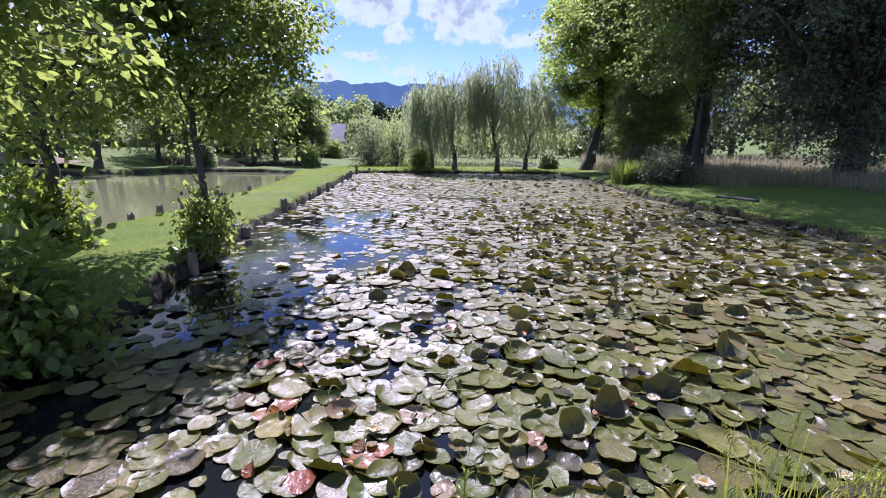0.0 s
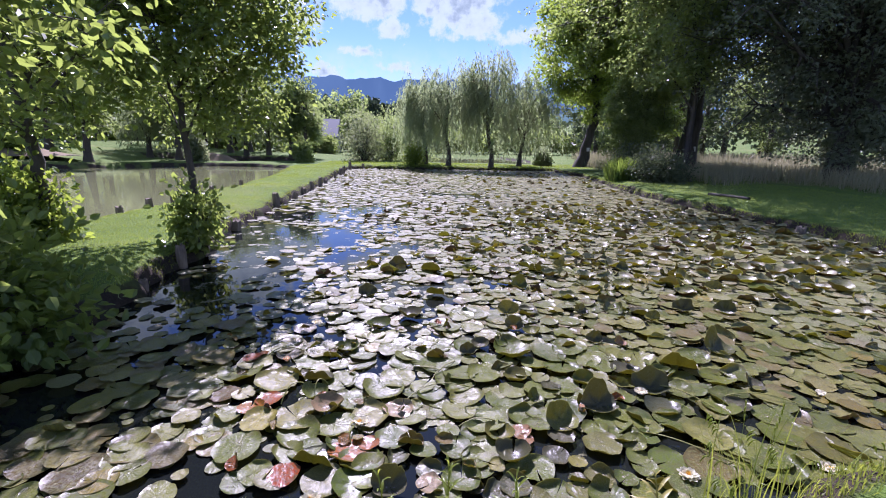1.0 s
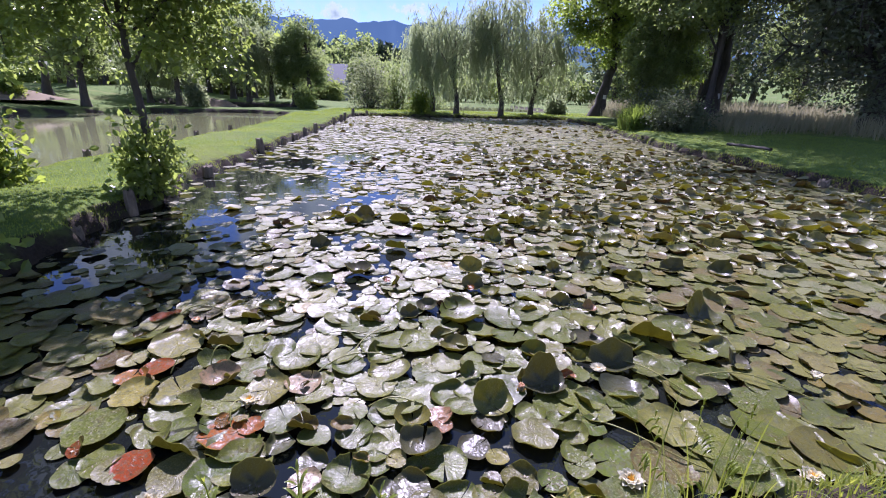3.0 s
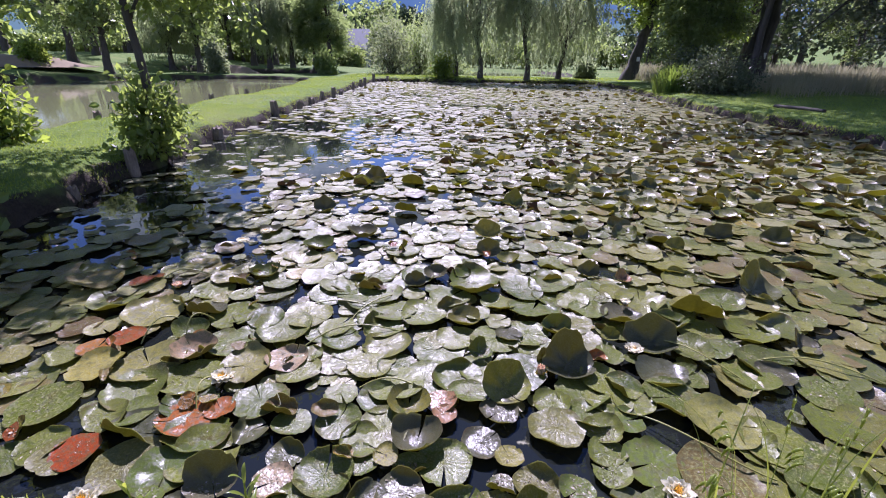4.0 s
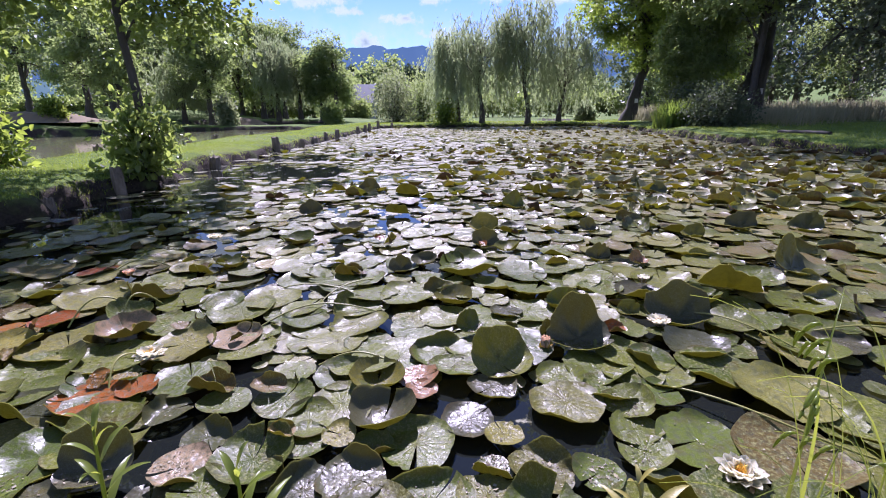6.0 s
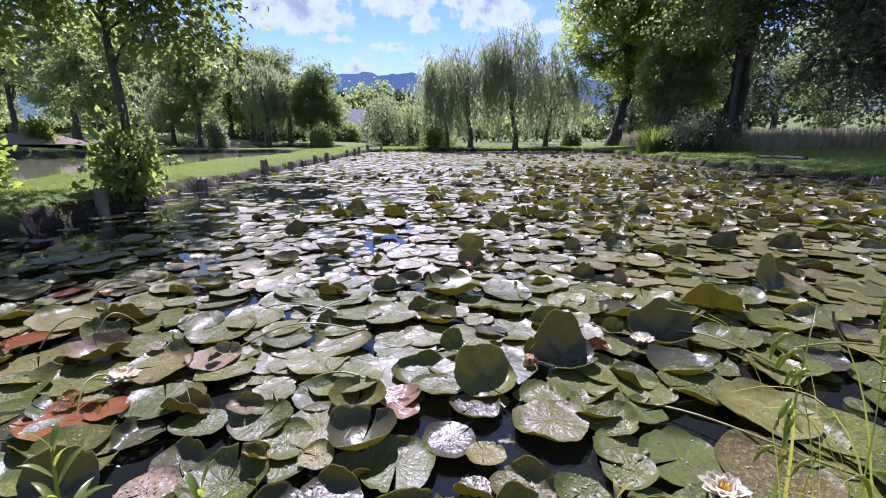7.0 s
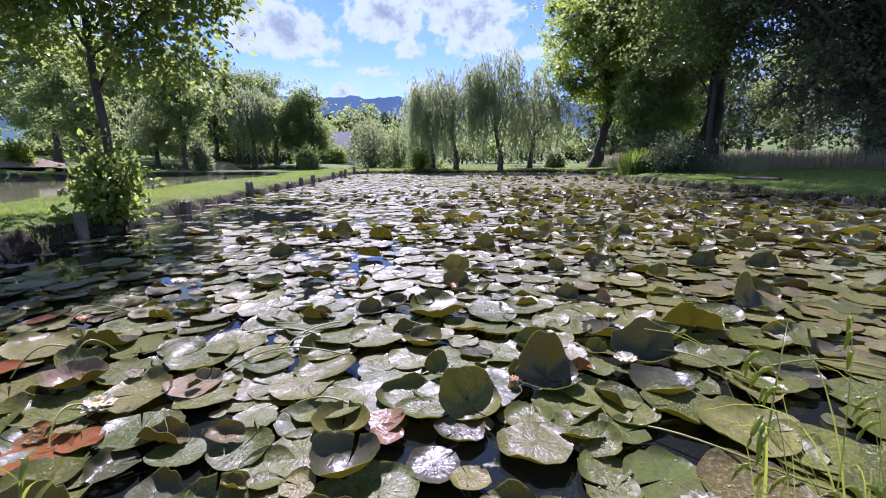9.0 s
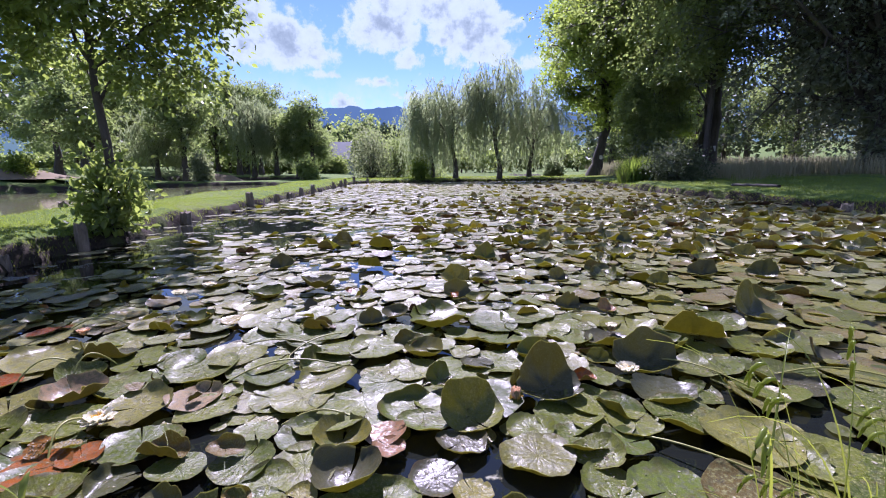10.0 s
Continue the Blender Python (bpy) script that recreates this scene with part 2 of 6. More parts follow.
SUNLIT = [(0.0, (0.50, 0.50, 0.05)), (0.25, (0.46, 0.42, 0.05)), (0.36, (0.24, 0.18, 0.05)), (0.46, (0.08, 0.04, 0.04)), (0.78, (0.10, 0.06, 0.04)), (0.86, (0.36, 0.36, 0.05)), (1.0, (0.56, 0.44, 0.05))]
DUSKY = [(0.0, (0.12, 0.11, 0.035)), (1.0, (0.26, 0.22, 0.04))]
PAD_UNDER, PAD_UNDER_JOINED = pad_material("pad_underside", True, UNDERS, True, SUNLIT), pad_material("pad_underside_joined", False, UNDERS, True, SUNLIT)
PAD_UNDER_DARK = pad_material("pad_underside_dark", True, [(0.0, (0.07, 0.04, 0.04)), (1.0, (0.12, 0.09, 0.04))], True, DUSKY)
PAD_TOP_MIDDLE = pad_material("pad_top_middle", False, DUSTY, near=True)
PAD_DEAD = pad_material("pad_dead", True, [(0.0, (0.080, 0.042, 0.018)), (0.5, (0.150, 0.080, 0.022)), (1.0, (0.300, 0.190, 0.040))])
PAD_RED = pad_material("pad_red", True, REDS, clean=True)
PAD_FRESH = pad_material("pad_fresh", True, [(0.0, (0.080, 0.120, 0.018)), (1.0, (0.130, 0.170, 0.028))], clean=True)
PAD_DUSTY = pad_material("pad_dusty", True, DUSTY)
PAD_BRONZE = pad_material("pad_bronze", True, [(0.0, (0.050, 0.055, 0.030)), (0.6, (0.085, 0.075, 0.050)), (1.0, (0.090, 0.105, 0.035))], clean=True)
PAD_COPPER = pad_material("pad_copper", True, [(0.0, (0.34, 0.16, 0.08)), (1.0, (0.38, 0.21, 0.12))], clean=True)
PAD_TAN = pad_material("pad_tan", True, [(0.0, (0.34, 0.23, 0.13)), (1.0, (0.40, 0.29, 0.17))], clean=True)
PAD_YELLOW = pad_material("pad_yellow", True, [(0.0, (0.21, 0.19, 0.030)), (1.0, (0.30, 0.25, 0.045))])
PAD_UNDER_OLIVE = pad_material("pad_underside_olive", True, [(0.0, (0.13, 0.12, 0.030)), (1.0, (0.20, 0.17, 0.035))], True, [(0.0, (0.20, 0.19, 0.025)), (1.0, (0.34, 0.29, 0.035))])


def plain(name, colour, rough=0.5, vary=0.25, scale=30.0, glow=None):
    m, n, l = material(name)
    b = n["Principled BSDF"]
    f = fuzz(n, l, coords(n), scale, 4.0)
    l.new(blend(n, l, calc(n, l, "MULTIPLY", f, vary * 2), colour, tuple(c * 0.55 for c in colour)), b.inputs["Base Color"])
    b.inputs["Roughness"].default_value = rough
    relief(n, l, f, 0.25, 0.01, b)
    if glow:
        b.inputs["Emission Color"].default_value, b.inputs["Emission Strength"].default_value = (*glow, 1), 1.0
    return m


# ---- mesh helpers ----
def quick(name, verts, faces, mats, uv=None, index=None, smooth=False):
    """A mesh from arrays: faces all tris or all quads."""
    verts, faces = np.asarray(verts, np.float32), np.asarray(faces, np.int32)
    me = bpy.data.meshes.new(name)
    k = faces.shape[1]
    me.vertices.add(len(verts))
    me.vertices.foreach_set("co", verts.ravel())
    me.loops.add(faces.size)
    me.loops.foreach_set("vertex_index", faces.ravel())
    me.polygons.add(len(faces))
    me.polygons.foreach_set("loop_start", np.arange(0, faces.size, k, dtype=np.int32))
    for m in mats:
        me.materials.append(m)
    if index is not None:
        me.polygons.foreach_set("material_index", np.asarray(index, np.int32))
    me.polygons.foreach_set("use_smooth", np.full(len(faces), smooth))
    if uv is not None:
        layer = me.uv_layers.new(name="UVMap")
        layer.data.foreach_set("uv", np.asarray(uv, np.float32)[faces.ravel()].ravel())
    me.update(calc_edges=True)
    me.validate()
    return me


def part(name, mesh, parent, label=""):
    ob = new(name, mesh)
    ob.parent = parent
    return tagged(ob, label)


def part_bm(name, bm, mat, parent=None, label="", smooth=False):
    me = bpy.data.meshes.new(name)
    bm.to_mesh(me)
    bm.free()
    me.materials.append(mat)
    if smooth:
        me.polygons.foreach_set("use_smooth", np.full(len(me.polygons), True))
    ob = new(name, me)
    if parent:
        ob.parent = parent
    return tagged(ob, label)


def thing(name, place, label, category, group="", kind=""):
    e = new(name)
    e.empty_display_size = 0.2
    e.matrix_world = place if isinstance(place, Matrix) else Matrix.Translation(place)
    return tagged(e, label, category, group, kind)


def tube(path, radii, sides):
    """Vertices and quads of a tapered tube along a path."""
    path, radii = np.asarray(path, float), np.asarray(radii, float)
    d = np.gradient(path, axis=0)
    d /= np.linalg.norm(d, axis=1, keepdims=True) + 1e-9
    ref = np.where(np.abs(d[:, 2:3]) > 0.9, [[1.0, 0, 0]], [[0, 0, 1.0]])
    u = np.cross(d, ref)
    u /= np.linalg.norm(u, axis=1, keepdims=True) + 1e-9
    v = np.cross(d, u)
    a = np.arange(sides) * 2 * np.pi / sides
    ring = path[:, None] + radii[:, None, None] * (u[:, None] * np.cos(a)[None, :, None] + v[:, None] * np.sin(a)[None, :, None])
    i = np.arange(len(path) - 1)[:, None] * sides
    j, k = np.arange(sides)[None], (np.arange(sides) + 1)[None] % sides
    quads = np.stack([i + j, i + k, i + sides + k, i + sides + j], -1).reshape(-1, 4)
    return ring.reshape(-1, 3), quads


def joined(pieces):
    vs, fs, at = [], [], 0
    for v, f in pieces:
        vs.append(v)
        fs.append(f + at)
        at += len(v)
    return np.concatenate(vs), np.concatenate(fs)


def unit(a):
    return a / (np.linalg.norm(a, axis=-1, keepdims=True) + 1e-9)


def leaves(rng, where, axis, length, width, spread, level=0.8, fine=False):
    """Leaf blades at the places given, pointing about along axis. level: how flat they lie; fine: rounder blades."""
    n = len(where)
    a = unit(axis + rng.normal(0, spread, (n, 3)))
    s = unit(np.cross(a, rng.normal(0, 1, (n, 3)) + [0, 0, level]))
    nn = np.cross(s, a)
    L = (length * rng.uniform(0.65, 1.25, n))[:, None]
    W = L * width / length * 0.5
    b = np.arange(n)[:, None]
    tip = where + a * L - nn * L * 0.12
    if fine:
        rise, top = nn * W * 0.28, nn * W * 0.12
        v = np.stack([where, where + a * L * 0.30 + s * W * 0.9 + rise, where + a * L * 0.66 + s * W * 0.85 + top, tip, where + a * L * 0.66 - s * W * 0.85 + top, where + a * L * 0.30 - s * W * 0.9 + rise], 1).reshape(-1, 3)
        b = b * 6
        return v, np.concatenate([b + [[0, 1, 2]], b + [[0, 2, 3]], b + [[0, 3, 4]], b + [[0, 4, 5]]], 1).reshape(-1, 3)
    p1, p3 = where + a * L * 0.45 + s * W + nn * W * 0.35, where + a * L * 0.45 - s * W + nn * W * 0.35
    v = np.stack([where, p1, tip, p3], 1).reshape(-1, 3)
    b = b * 4
    return v, np.concatenate([b + [[0, 1, 2]], b + [[0, 2, 3]]], 1).reshape(-1, 3)


def curve(a, b, c, n):
    t = np.linspace(0, 1, n)[:, None]
    return (1 - t) ** 2 * a + 2 * t * (1 - t) * b + t * t * c


def tree(name, label, base, trunk, radius, centre, radii, limbs, subs, per, leaf, mats, seed, first=0.35, hang=-0.1, sides=10, group="", category="tree", floor=-9.0, flat=0.7, fine=False, tuft=0.3):
    """A broadleaf tree. trunk: points of its line from the base; centre, radii: the crown's ellipsoid; per: leaves on each clump; tuft: size of dense leaf tufts at the twigs' ends."""
    rng = np.random.default_rng(seed)
    base, centre, radii = np.array(base, float), np.array(centre, float), np.array(radii, float)
    pts = np.array([(0, 0, -0.15)] + list(trunk), float)
    dist = np.concatenate([[0], np.cumsum(np.linalg.norm(np.diff(pts, axis=0), axis=1))])
    s = np.linspace(0, dist[-1], 26)
    line = np.stack([np.interp(s, dist, pts[:, k]) for k in range(3)], 1)
    for _ in range(2):
        line[1:-1] = (line[:-2] + 2 * line[1:-1] + line[2:]) / 4
    line[1:] += rng.normal(0, radius * 0.12, (25, 3)) * [1, 1, 0.2]
    f = s / s[-1]
    rad = radius * (1 - 0.8 * f) * (1 + 0.7 * np.exp(-s / (radius * 2.2)))
    root = thing(name, base, label, category, group)
    part("trunk", quick("trunk", *tube(line, rad, sides), [mats[0]], smooth=True), root)
    wood, spots = [], []
    for _ in range(limbs):
        t = first + (0.97 - first) * rng.random() ** 0.8
        i = t * 25
        p = np.array([np.interp(i, np.arange(26), line[:, k]) for k in range(3)])
        r = np.interp(i, np.arange(26), rad) * rng.uniform(0.35, 0.6)
        d = unit(rng.normal(0, 1, 3) + [0, 0, 0.25])
        end = centre + d * radii * rng.uniform(0.62, 0.95)
        end[2] = max(end[2], floor)
        mid = (p + end) / 2 + [0, 0, 0.12 * np.linalg.norm(end - p)] + rng.normal(0, 0.06, 3) * radii
        limb = curve(p, mid, end, 9)
        limb[1:-1] += rng.normal(0, 0.015, (7, 3)) * radii
        wood.append(tube(limb, np.linspace(r, r * 0.15, 9), 6))
        for _ in range(subs):
            k = rng.integers(3, 9)
            q = limb[k] + rng.normal(0, 0.02, 3)
            tip = q + (unit(rng.normal(0, 1, 3) + 0.9 * unit(limb[k] - centre) + [0, 0, hang]) * radii * rng.uniform(0.16, 0.42))
            tip[2] = max(tip[2], floor)
            sub = curve(limb[k], (q + tip) / 2 + rng.normal(0, 0.03, 3) * radii + [0, 0, 0.05], tip, 5)
            wood.append(tube(sub, np.linspace(r * 0.28, r * 0.06, 5), 4))
            spots += [sub[2], sub[4]]
    part("limb_work", quick("limb_work", *joined(wood), [mats[0]], smooth=True), root)
    spots = np.array(spots)
    where = np.repeat(spots, per, 0)
    size = np.repeat(tuft * rng.uniform(0.55, 1.35, len(spots)), per)[:, None]
    ball = unit(rng.normal(0, 1, where.shape) + [0, 0, 0.25]) * np.cbrt(rng.random((len(where), 1)))
    where = where + ball * size * [1, 1, 0.5] + rng.normal(0, 0.05, where.shape)
    where[:, 2] = np.maximum(where[:, 2], floor + rng.uniform(-0.2, 0.3, len(where)))
    axis = unit(where - np.repeat(spots, per, 0)) + [0, 0, -0.35]
    part("crown", quick("crown", *leaves(rng, where, axis, leaf, leaf * 0.66, 0.45, 0.8 if flat > 0.6 else 1.5, fine), [mats[1]]), root)
    return root


def willow(name, label, base, trunk, radius, centre, radii, strands, per, leaf, mats, seed, reach=(1.5, 4.0), floor=0.6, group=""):
    """A weeping willow: rising limbs, and strands of narrow leaves that hang from them."""
    rng = np.random.default_rng(seed)
    base, centre, radii = np.array(base, float), np.array(centre, float), np.array(radii, float)
    pts = np.array([(0, 0, -0.15)] + list(trunk), float)
    dist = np.concatenate([[0], np.cumsum(np.linalg.norm(np.diff(pts, axis=0), axis=1))])
    s = np.linspace(0, dist[-1], 18)
    line = np.stack([np.interp(s, dist, pts[:, k]) for k in range(3)], 1)
    line[1:-1] = (line[:-2] + 2 * line[1:-1] + line[2:]) / 4
    rad = radius * (1 - 0.75 * s / s[-1]) * (1 + 0.5 * np.exp(-s / (radius * 2.5)))
    root = thing(name, base, label, "tree", group)
    part("trunk", quick("trunk", *tube(line, rad, 9), [mats[0]], smooth=True), root)
    tops = []
    for _ in range(26):
        i = rng.uniform(6, 16.5)
        p = np.array([np.interp(i, np.arange(18), line[:, k]) for k in range(3)])
        d = unit(rng.normal(0, 1, 3) * [1, 1, 0.6] + [0, 0, 0.45])
        end = centre + d * radii * rng.uniform(0.5, 1.0)
        limb = curve(p, (p + end) / 2 + [0, 0, 0.22 * radii[2]], end, 8)
        r = np.interp(i, np.arange(18), rad) * 0.45
        part("limb", quick("limb", *tube(limb, np.linspace(r, r * 0.15, 8), 5), [mats[0]], smooth=True), root)
        tops += list(limb[3:])
    tops = np.array(tops)
    where, axis = [], []
    for _ in range(strands):
        p = tops[rng.integers(len(tops))] + rng.normal(0, 0.07, 3) * radii
        out = unit((p - centre) * [1, 1, 0] + rng.normal(0, 0.5, 3) * [1, 1, 0])
        long = rng.uniform(*reach)
        for _ in range(3):
            t = np.sort(rng.random(per // 3))[:, None]
            start = p + rng.normal(0, 0.16, 3)
            q = start + out * 0.55 * np.sqrt(t) * min(long, 1.8) * 0.7 + np.array([0, 0, 1.0]) * (0.3 * np.sin(t * 3.14) - t * long * rng.uniform(0.7, 1.1)) + rng.normal(0, 0.045, (len(t), 3))
            q = q[q[:, 2] > floor + rng.uniform(0, 1.1)]
            where.append(q)
            axis.append(np.tile([0, 0, -0.9], (len(q), 1)) + out * 0.15)
    where, axis = np.concatenate(where), np.concatenate(axis)
    part("crown", quick("crown", *leaves(rng, where, axis, leaf, leaf * 0.2, 0.28), [mats[1]]), root)
    return root


def shrub(name, label, base, radii, stems, per, leaf, mat, seed, group="", category="shrub", clump=0.16, fine=False):
    """A bush of many stems from one root."""
    rng = np.random.default_rng(seed)
    root = thing(name, base, label, category, group)
    radii = np.array(radii, float)
    spots = []
    for _ in range(stems):
        d = unit(rng.normal(0, 1, 3) * [1, 1, 0.7] + [0, 0, 0.9])
        d[2] = abs(d[2])
        tip = d * radii * rng.uniform(0.55, 1.0) + [0, 0, 0.05]
        stem = curve(rng.normal(0, 0.06, 3) * [1, 1, 0] - [0, 0, 0.1], tip * [0.35, 0.35, 0.6], tip, 7)
        part("stem", quick("stem", *tube(stem, np.linspace(0.012 + 0.01 * radii[2], 0.003, 7), 5), [BARK], smooth=True), root)
        spots += list(stem[3:]) + [stem[-1]]
    spots = np.array(spots)
    where = np.repeat(spots, per, 0)
    where = where + rng.normal(0, clump, where.shape) * radii
    where[:, 2] = np.maximum(where[:, 2], 0.02)
    axis = unit(where - np.repeat(spots, per, 0)) + [0, 0, -0.1]
    part("foliage", quick("foliage", *leaves(rng, where, axis, leaf, leaf * 0.68, 0.5, 0.8, fine), [mat]), root)
    return root


def blades(rng, where, height, width, lean, droop=0.25):
    """Grass blades of two joints each, standing at the places given."""
    n = len(where)
    a = rng.uniform(0, 2 * np.pi, n)
    d = np.stack([np.cos(a), np.sin(a), np.zeros(n)], 1)
    s = np.stack([-np.sin(a), np.cos(a), np.zeros(n)], 1)
    h = np.asarray(height * rng.uniform(0.55, 1.3, n))[:, None]
    k = (lean * rng.uniform(0.2, 1.4, n))[:, None]
    w = width * rng.uniform(0.6, 1.3, n)[:, None] * 0.5
    up = np.array([[0, 0, 1.0]])
    mid = where + up * h * 0.6 + d * h * k * 0.4
    tip = where + up * h * (1 - droop * k) + d * h * k
    v = np.stack([where - s * w, where + s * w, mid + s * w * 0.8, mid - s * w * 0.8, tip], 1).reshape(-1, 3)
    b = np.arange(n)[:, None] * 5
    return v, np.concatenate([b + [[0, 1, 2]], b + [[0, 2, 3]], b + [[3, 2, 4]]], 1).reshape(-1, 3)


# ---- ground and waters ----
LILY_POND = [(-3.7, 1.55), (-3.15, 3.3), (-3.2, 4.2), (-3.4, 5.2), (-3.5, 6.1), (-3.68, 6.9), (-4.05, 7.9), (-4.45, 11.8), (-5.0, 16.4), (-5.9, 24.0), (-6.5, 29.3), (-5.6, 31.0), (0.0, 31.3),
             (7.4, 31.9), (7.9, 26.0), (7.6, 21.5), (7.2, 18.0), (7.15, 15.5), (7.4, 13.0), (7.7, 11.0), (7.85, 9.8), (7.75, 8.5), (8.3, 4.0), (8.6, 1.7), (3.2, 1.95), (2.3, 2.05), (1.7, 2.0), (1.25, 1.83), (0.5, 1.76), (-0.6, 1.8)]
GREEN_POND = [(-6.5, 7.4), (-6.85, 11.0), (-7.1, 15.0), (-8.0, 20.0), (-9.2, 25.5), (-10.5, 29.6), (-14.0, 30.4), (-18.5, 29.0), (-21.5, 24.0), (-25.0, 20.0), (-34.0, 17.0), (-36.0, 8.0), (-16.0, 6.6)]
FAR_POND = [(-7.5, 39.5), (0.0, 38.0), (8.5, 38.5), (9.5, 46.0), (7.0, 62.0), (-4.0, 66.0), (-12.0, 58.0)]
BACK_POND = [(-12.0, 34.6), (-16.0, 34.2), (-24.0, 35.5), (-23.0, 38.0), (-13.0, 38.0)]


def beside(px, py, polygon):
    """Distance to a polygon's edge: negative inside."""
    best, inside = np.full(px.shape, 1e9), np.zeros(px.shape, bool)
    for (ax, ay), (bx, by) in zip(polygon, polygon[1:] + polygon[:1]):
        dx, dy = bx - ax, by - ay
        t = np.clip(((px - ax) * dx + (py - ay) * dy) / (dx * dx + dy * dy), 0, 1)
        best = np.minimum(best, np.hypot(px - ax - t * dx, py - ay - t * dy))
        inside ^= ((ay > py) != (by > py)) & (px < (bx - ax) * (py - ay) / (by - ay + 1e-12) + ax)
    return np.where(inside, -best, best)


def ripple(px, py, size, seed):
    """Smooth unevenness of about one in height."""
    rng = np.random.default_rng(seed)
    out = np.zeros(px.shape)
    for k in range(14):
        a, f = rng.uniform(0, 6.28), rng.uniform(0.6, 2.4) / size
        out += np.sin((px * np.cos(a) + py * np.sin(a)) * f * 6.28 + rng.uniform(0, 6.28))
    return out / 5.0


def smooth(v, low, high):
    t = np.clip((v - low) / (high - low), 0, 1)
    return t * t * (3 - 2 * t)


def land(px, py):
    """Height of the ground."""
    d = np.minimum(np.minimum(beside(px, py, LILY_POND), beside(px, py, GREEN_POND)), np.minimum(beside(px, py, FAR_POND), beside(px, py, BACK_POND)))
    d = d + 0.10 * ripple(px, py, 1.1, 3) * (np.abs(py - 16) < 18)
    top = 0.27 + 0.03 * ripple(px, py, 6, 5) - 0.10 * np.exp(-(d / 0.3) ** 2) * (d > 0)
    top = top - 0.09 * smooth(-py, -2.6, -1.2) * (np.abs(px) < 8)
    top = top + 0.9 * smooth(-px, 21, 30) * smooth(py, 16, 24) * smooth(-py, -60, -44) + 0.35 * smooth(py, 33, 42) * smooth(-px, 8, 14) * smooth(-py, -60, -44)
    top = top + 20.0 * smooth(py, 110, 420) + 50.0 * smooth(py, 500, 1500) + 0.25 * smooth(px, 9, 14) * smooth(-py, -60, -40)
    return np.where(d < 0, -0.6, 0) * smooth(-d, 0.0, 0.25) + top * smooth(d, -0.10, 0.10) - 0.08 * smooth(-d, -0.1, 0.1)


def steps_of(*pieces):
    return np.unique(np.round(np.concatenate([np.arange(a, b, s) for a, b, s in pieces] + [np.array([-2600.0, -1600, -900, -500, -300, -200, -140, 140, 200, 300, 420, 560, 760, 1000, 1400, 1900, 2600])]), 3))


gx = steps_of((-100, -40, 6), (-40, -10, 0.9), (-10, -8, 0.3), (-8, -3, 0.075), (-3, 7, 0.25), (7, 9, 0.08), (9, 20, 0.5), (20, 100, 6))
gy = steps_of((-60, 0, 5), (0, 9, 0.09), (9, 34, 0.14), (34, 42, 0.4), (42, 110, 2.5))
PX, PY = np.meshgrid(gx, gy)
PZ = land(PX, PY)
rows, cols = PX.shape
idx = np.arange(rows * cols).reshape(rows, cols)
faces = np.stack([idx[:-1, :-1], idx[:-1, 1:], idx[1:, 1:], idx[1:, :-1]], -1).reshape(-1, 4)
ground = new("ground", quick("ground", np.stack([PX, PY, PZ], -1).reshape(-1, 3), faces, [GROUND], smooth=True))
tagged(ground, "mown green lawn with bare earth banks round the ponds", "ground", kind="structure")


def sheet(name, polygon, z, mat, label):
    bm = bmesh.new()
    c = np.mean(np.array(polygon), axis=0)
    bm.faces.new([bm.verts.new((x + 0.5 * np.sign(x - c[0]), y + 0.4 * np.sign(y - c[1]), z)) for x, y in polygon])
    bmesh.ops.triangulate(bm, faces=bm.faces[:])
    bmesh.ops.recalc_face_normals(bm, faces=bm.faces[:])
    if sum(f.normal.z for f in bm.faces) < 0:
        bmesh.ops.reverse_faces(bm, faces=bm.faces[:])
    return tagged(part_bm(name, bm, mat), label, "water", kind="structure")


sheet("water_lily_pond", LILY_POND, 0.0, WATER, "dark still pond water reflecting the sky between lily pads")
sheet("water_green_pond", GREEN_POND, 0.0, GREENWATER, "murky olive green pond water")
sheet("water_far_pond", FAR_POND, 0.03, GREENWATER, "bright pond water behind the willows")
sheet("water_back_pond", BACK_POND, 0.03, GREENWATER, "narrow pond water beyond the lawn")


# ---- far hills and clouds ----
def ridge_mesh(name, y, profile, mat, depth=500.0, n=240, span=70):
    az = np.linspace(-span, span, n)
    x = np.tan(np.radians(az)) * y
    crest = np.tan(np.radians(profile(az))) * np.hypot(x, y)
    v = np.concatenate([np.stack([x, np.full(n, y - depth), np.full(n, -10.0)], 1), np.stack([x, np.full(n, y - depth * 0.45), crest * 0.5], 1), np.stack([x, np.full(n, float(y)), crest], 1), np.stack([x, np.full(n, y + depth), np.full(n, -10.0)], 1)])
    i = np.arange(n - 1)
    f = np.concatenate([np.stack([k * n + i, k * n + i + 1, (k + 1) * n + i + 1, (k + 1) * n + i], 1) for k in range(3)])
    return new(name, quick(name, v, f, [mat], smooth=True))


def hills(az):
    return 7.62 + 0.16 * np.sin(az * 1.25 + 0.5) + 0.10 * np.sin(az * 2.3 + 1.9) + 0.05 * np.sin(az * 5.1) - 1.6 * smooth(-az, 21, 34) - 1.2 * smooth(az, 2, 18)


def painted_haze_material(name, leaf, air, glow):
    """A wooded slope as if seen through kilometres of air: the haze is a glow put into its surface."""
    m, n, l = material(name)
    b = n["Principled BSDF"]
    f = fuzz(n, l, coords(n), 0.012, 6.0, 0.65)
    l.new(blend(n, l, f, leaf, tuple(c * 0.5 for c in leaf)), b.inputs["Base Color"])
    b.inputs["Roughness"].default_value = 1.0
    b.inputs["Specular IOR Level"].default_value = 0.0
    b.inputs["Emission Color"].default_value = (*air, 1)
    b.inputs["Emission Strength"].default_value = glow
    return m


